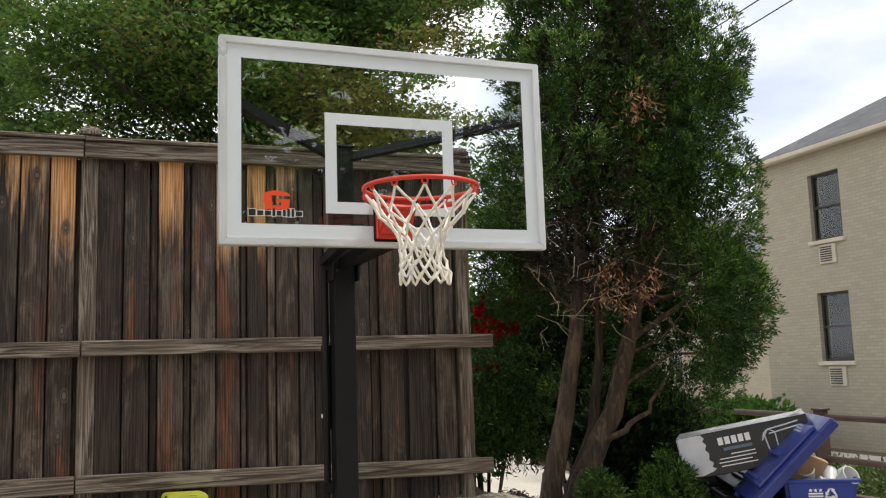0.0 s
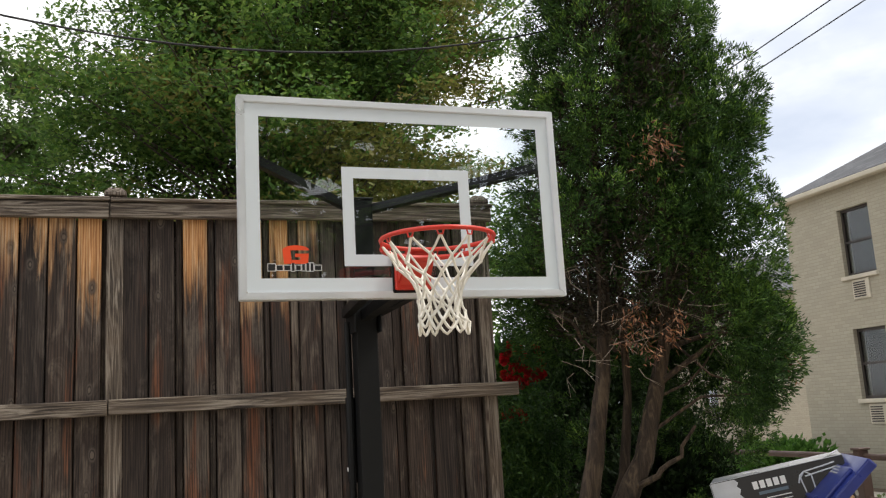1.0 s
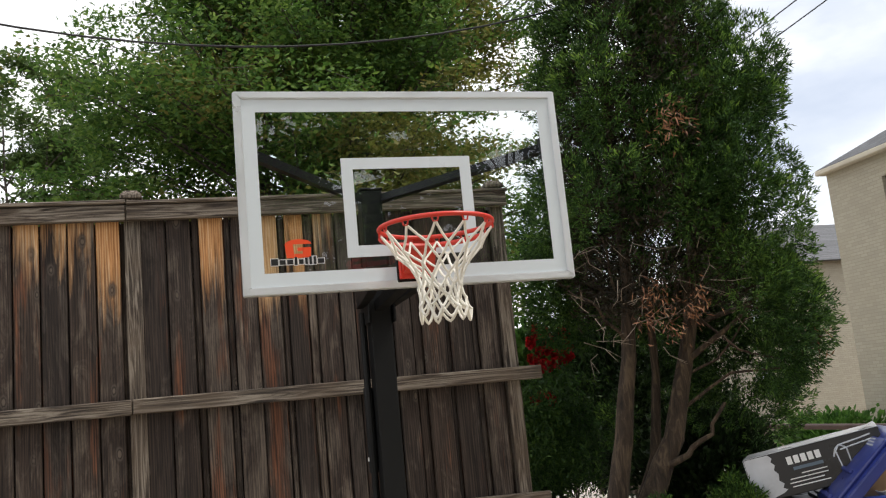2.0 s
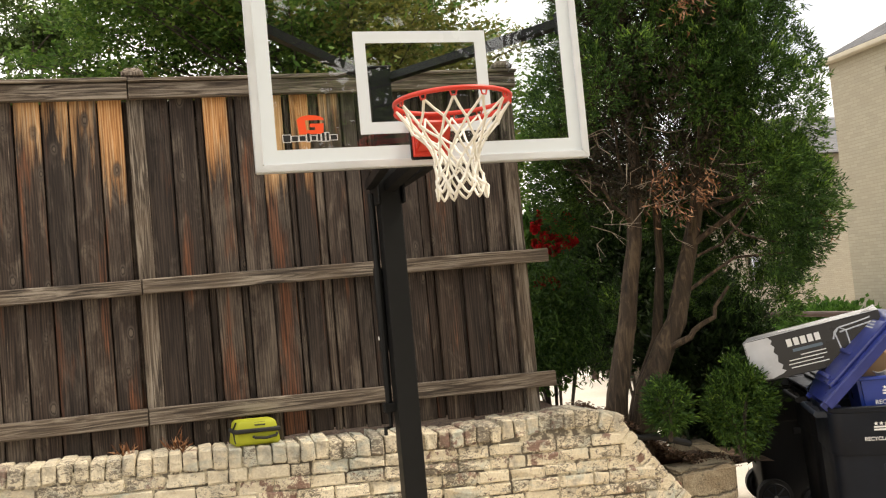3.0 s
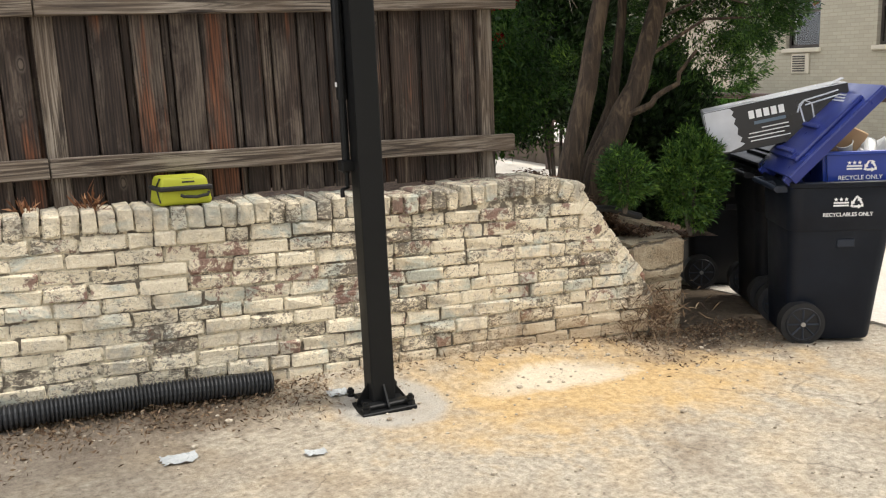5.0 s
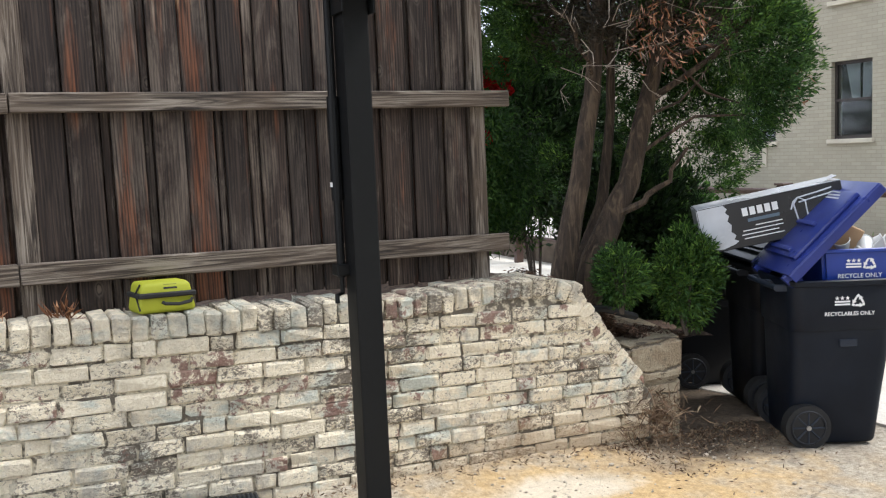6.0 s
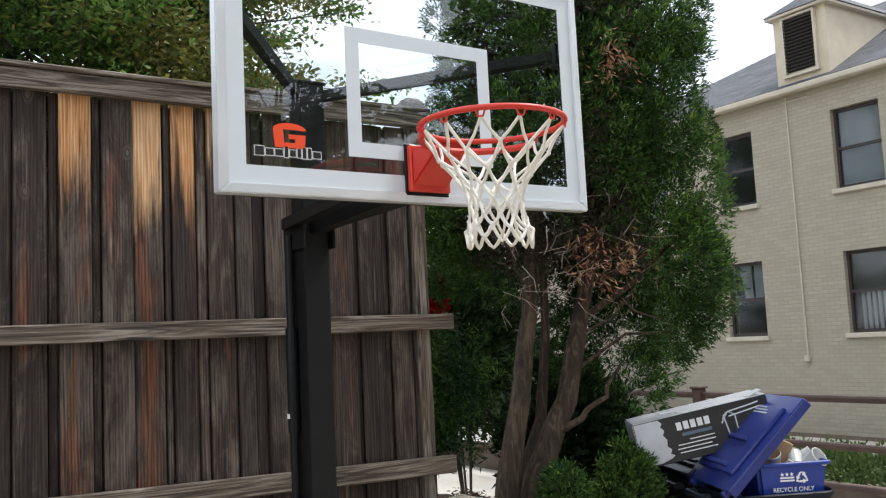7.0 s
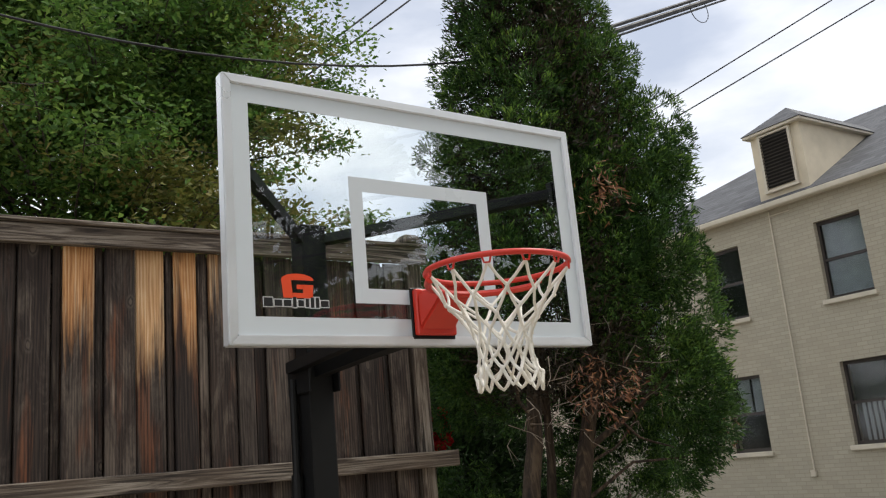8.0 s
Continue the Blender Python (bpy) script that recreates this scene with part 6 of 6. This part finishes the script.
def build_litter():
    rng, R = np.random.default_rng(9), random.Random(9)
    t = thing("leaf_litter", pose(0, 0, 0), "dry leaves, twigs and bits along the wall foot", "leaf litter", "", "stuff")
    n = 2600
    x = np.concatenate([rng.uniform(-2.6, -0.2, n), rng.uniform(1.55, 2.75, n // 2), rng.uniform(-0.2, 1.6, n // 14)])
    y = np.concatenate([1.30 - np.abs(rng.normal(0, 0.16, n)), 1.45 - np.abs(rng.normal(0, 0.28, n // 2)), 1.31 - np.abs(rng.normal(0, 0.05, n // 14))])
    z = np.array([ground_z(a, b) + 0.008 for a, b in zip(x, y)])
    p = np.stack([x, y, z], 1)
    d = rng.normal(0, 1, p.shape) * np.array([1, 1, 0.15])
    leaf_object("litter", [blades(p, d, 2, 0.030, 0.0045, 0.6, rng, 0.1, 0.5)], LEAF_LITTER, t)
    # heap of dry roots at the broken wall end
    hp = np.stack([rng.normal(1.93, 0.13, 700), rng.normal(1.36, 0.07, 700), np.abs(rng.normal(0, 0.11, 700))], 1)
    leaf_object("dry_heap", [blades(hp, rng.normal(0, 1, hp.shape), 1, 0.11, 0.004, 0.2, rng, 0.3, 0.2)], LEAF_LITTER, t)
    # weeds on top of the wall
    wp = np.array([(-1.48, 1.45, 1.06), (-1.22, 1.45, 1.05), (-1.18, 1.45, 1.05)])
    leaf_object("dry_weeds", [blades(np.repeat(wp, 3, axis=0), np.tile(np.array([0, 0, 1.0]), (9, 1)), 8, 0.07, 0.006, 0.55, rng, 0.2, 0.3)], DEAD, t)
    g = thing("gravel", pose(0, 0, 0), "loose pale pebbles scattered on the yard", "gravel", "", "stuff")
    b = bmesh.new()
    for i in range(520):
        if i % 2:
            px, py = R.uniform(-2.2, 2.6), 1.28 - abs(R.gauss(0, 0.22))
        else:
            px, py = R.uniform(-1.6, 3.2), R.uniform(-0.9, 1.2)
        s = R.uniform(0.003, 0.011) * (2.0 if R.random() < 0.06 else 1.0)
        q = bmesh.new()
        bmesh.ops.create_icosphere(q, subdivisions=1, radius=s, matrix=Matrix.Translation((px, py, ground_z(px, py) + s * 0.4)) @ Matrix.Diagonal((1, R.uniform(0.6, 1), 0.6, 1)))
        join(b, q)
    part("pebbles", b, PEBBLE, g)
    for c, s, lab in (((-1.0, 0.72), 0.075, "flattened pale paper scrap on the ground"), ((-0.46, 0.52), 0.045, "pale plaster crumbs pressed on the ground"), ((-0.17, 1.12), 0.05, "crushed clear plastic cup beside the post")):
        b = bmesh.new()
        bmesh.ops.create_grid(b, x_segments=9, y_segments=7, size=1)
        for v in b.verts:
            v.co = Vector((c[0] + v.co.x * s * (1 + 0.4 * noise.noise(v.co * 2)), c[1] + v.co.y * s * 0.6 * (1 + 0.5 * noise.noise(v.co * 3)), 0))
            v.co.z = ground_z(v.co.x, v.co.y) + 0.008 + 0.02 * abs(noise.noise(v.co * 40))
        bmesh.ops.solidify(b, geom=b.faces[:], thickness=0.0015)
        tagged(part("paper_scrap", b, PAPER), lab, "litter")


build_litter()


# ---- brick retaining wall ----
WALL_Y = 1.335


def build_brick_wall():
    rng = random.Random(11)
    wall = part("brick_wall", prism([(-3.9, 0.012), (1.93, 0.012), (1.93, 0.30), (-3.9, 0.30)], -0.25, 0.885), MORTAR)
    tagged(wall, "low retaining wall of brick with worn cream paint", "wall", "", "structure")
    wall.location = (0, WALL_Y, 0)
    # the sloping end of the core
    bm = bmesh.new()
    bm.from_mesh(wall.data)
    bmesh.ops.bisect_plane(bm, geom=bm.verts[:] + bm.edges[:] + bm.faces[:], plane_co=(1.36, 0, 0.90), plane_no=(0.757, 0, 0.654), clear_outer=True)
    bmesh.ops.holes_fill(bm, edges=bm.edges[:])
    bmesh.ops.recalc_face_normals(bm, faces=bm.faces[:])
    bm.to_mesh(wall.data)
    bm.free()
    pitch, ch, L, top = 0.212, 0.0755, 0.204, 0.885

    def block(w, d, hh, jig):
        b = box(-w / 2, 0, -hh / 2, w / 2, d, hh / 2, 0.009)
        for v in b.verts:
            v.co += Vector((jig.uniform(-1, 1) * 0.006, jig.uniform(-1, 1) * 0.007, jig.uniform(-1, 1) * 0.0055))
        return as_mesh("brick", b, BRICK)

    stretcher = [block(L, 0.06, ch - 0.007, rng) for _ in range(12)]
    rowlock = [block(0.072, 0.30, 0.104, rng) for _ in range(8)]
    rest = bmesh.new()

    def place(me, loc, stretch=1.0, lean=0.0):
        ob = new("brick", me)
        ob.parent = wall
        ob.matrix_basis = pose(*loc, rng.uniform(-1.2, 1.2), lean + rng.uniform(-1.3, 1.3), rng.uniform(-1, 1)) @ Matrix.Diagonal((stretch, 1, rng.uniform(0.95, 1.06), 1))

    rows = 14
    slope = lambda z: 1.36 + (0.92 - z) * 0.864
    for r in range(rows):
        z = top - 0.052 - ch * (r + 0.5) - 0.005
        x = -3.9 - (r % 2) * pitch / 2 + rng.uniform(-0.03, 0.03)
        end = min(1.90, slope(z + ch / 2) - 0.03)
        while x < end - 0.04:
            w = rng.uniform(0.092, 0.11) if rng.random() < 0.10 else rng.uniform(0.188, 0.222)
            w = min(w, end - x)
            z1 = z + rng.uniform(-0.004, 0.004)
            if x > -2.35:
                place(rng.choice(stretcher), (x + w / 2, rng.uniform(-0.006, 0.005), z1), w / L)
            else:
                join(rest, box(x, 0, z - ch / 2 + 0.005, x + w, 0.06, z + ch / 2 - 0.005, 0.008))
            x += w + rng.uniform(0.004, 0.012)
    x = -3.88
    while x < 1.40:
        z = 0.885 + rng.uniform(-0.007, 0.007) + 0.045 * smooth_step(0.3, 1.15, x) - 0.22 * max(0.0, x - 1.17)
        if x > -2.35:
            place(rng.choice(rowlock), (x, rng.uniform(-0.014, 0.006), z), rng.uniform(0.93, 1.08), 26.0 if x > 1.27 else 12.0 if x > 1.17 else 0.0)
        else:
            join(rest, box(x - 0.034, 0, z - 0.054, x + 0.034, 0.3, z + 0.054, 0.006))
        x += 0.0795
    # bricks laid down the sloping end, half drowned in mortar
    n = 9
    for i in range(n):
        t = (i + 0.5) / n
        px, pz = 1.39 + t * 0.44, 0.89 - t * 0.51
        place(rng.choice(rowlock), (px - 0.02, rng.uniform(-0.008, 0.008), pz - 0.03), 1.0, 49 + rng.uniform(-4, 4))
    wall.location, wall.rotation_euler = (0, WALL_Y, 0.06), (0, radians(2.4), 0)
    ob = part("far_bricks", rest, BRICK, wall)
    tagged(ob, "", "", "", "stuff")


build_brick_wall()
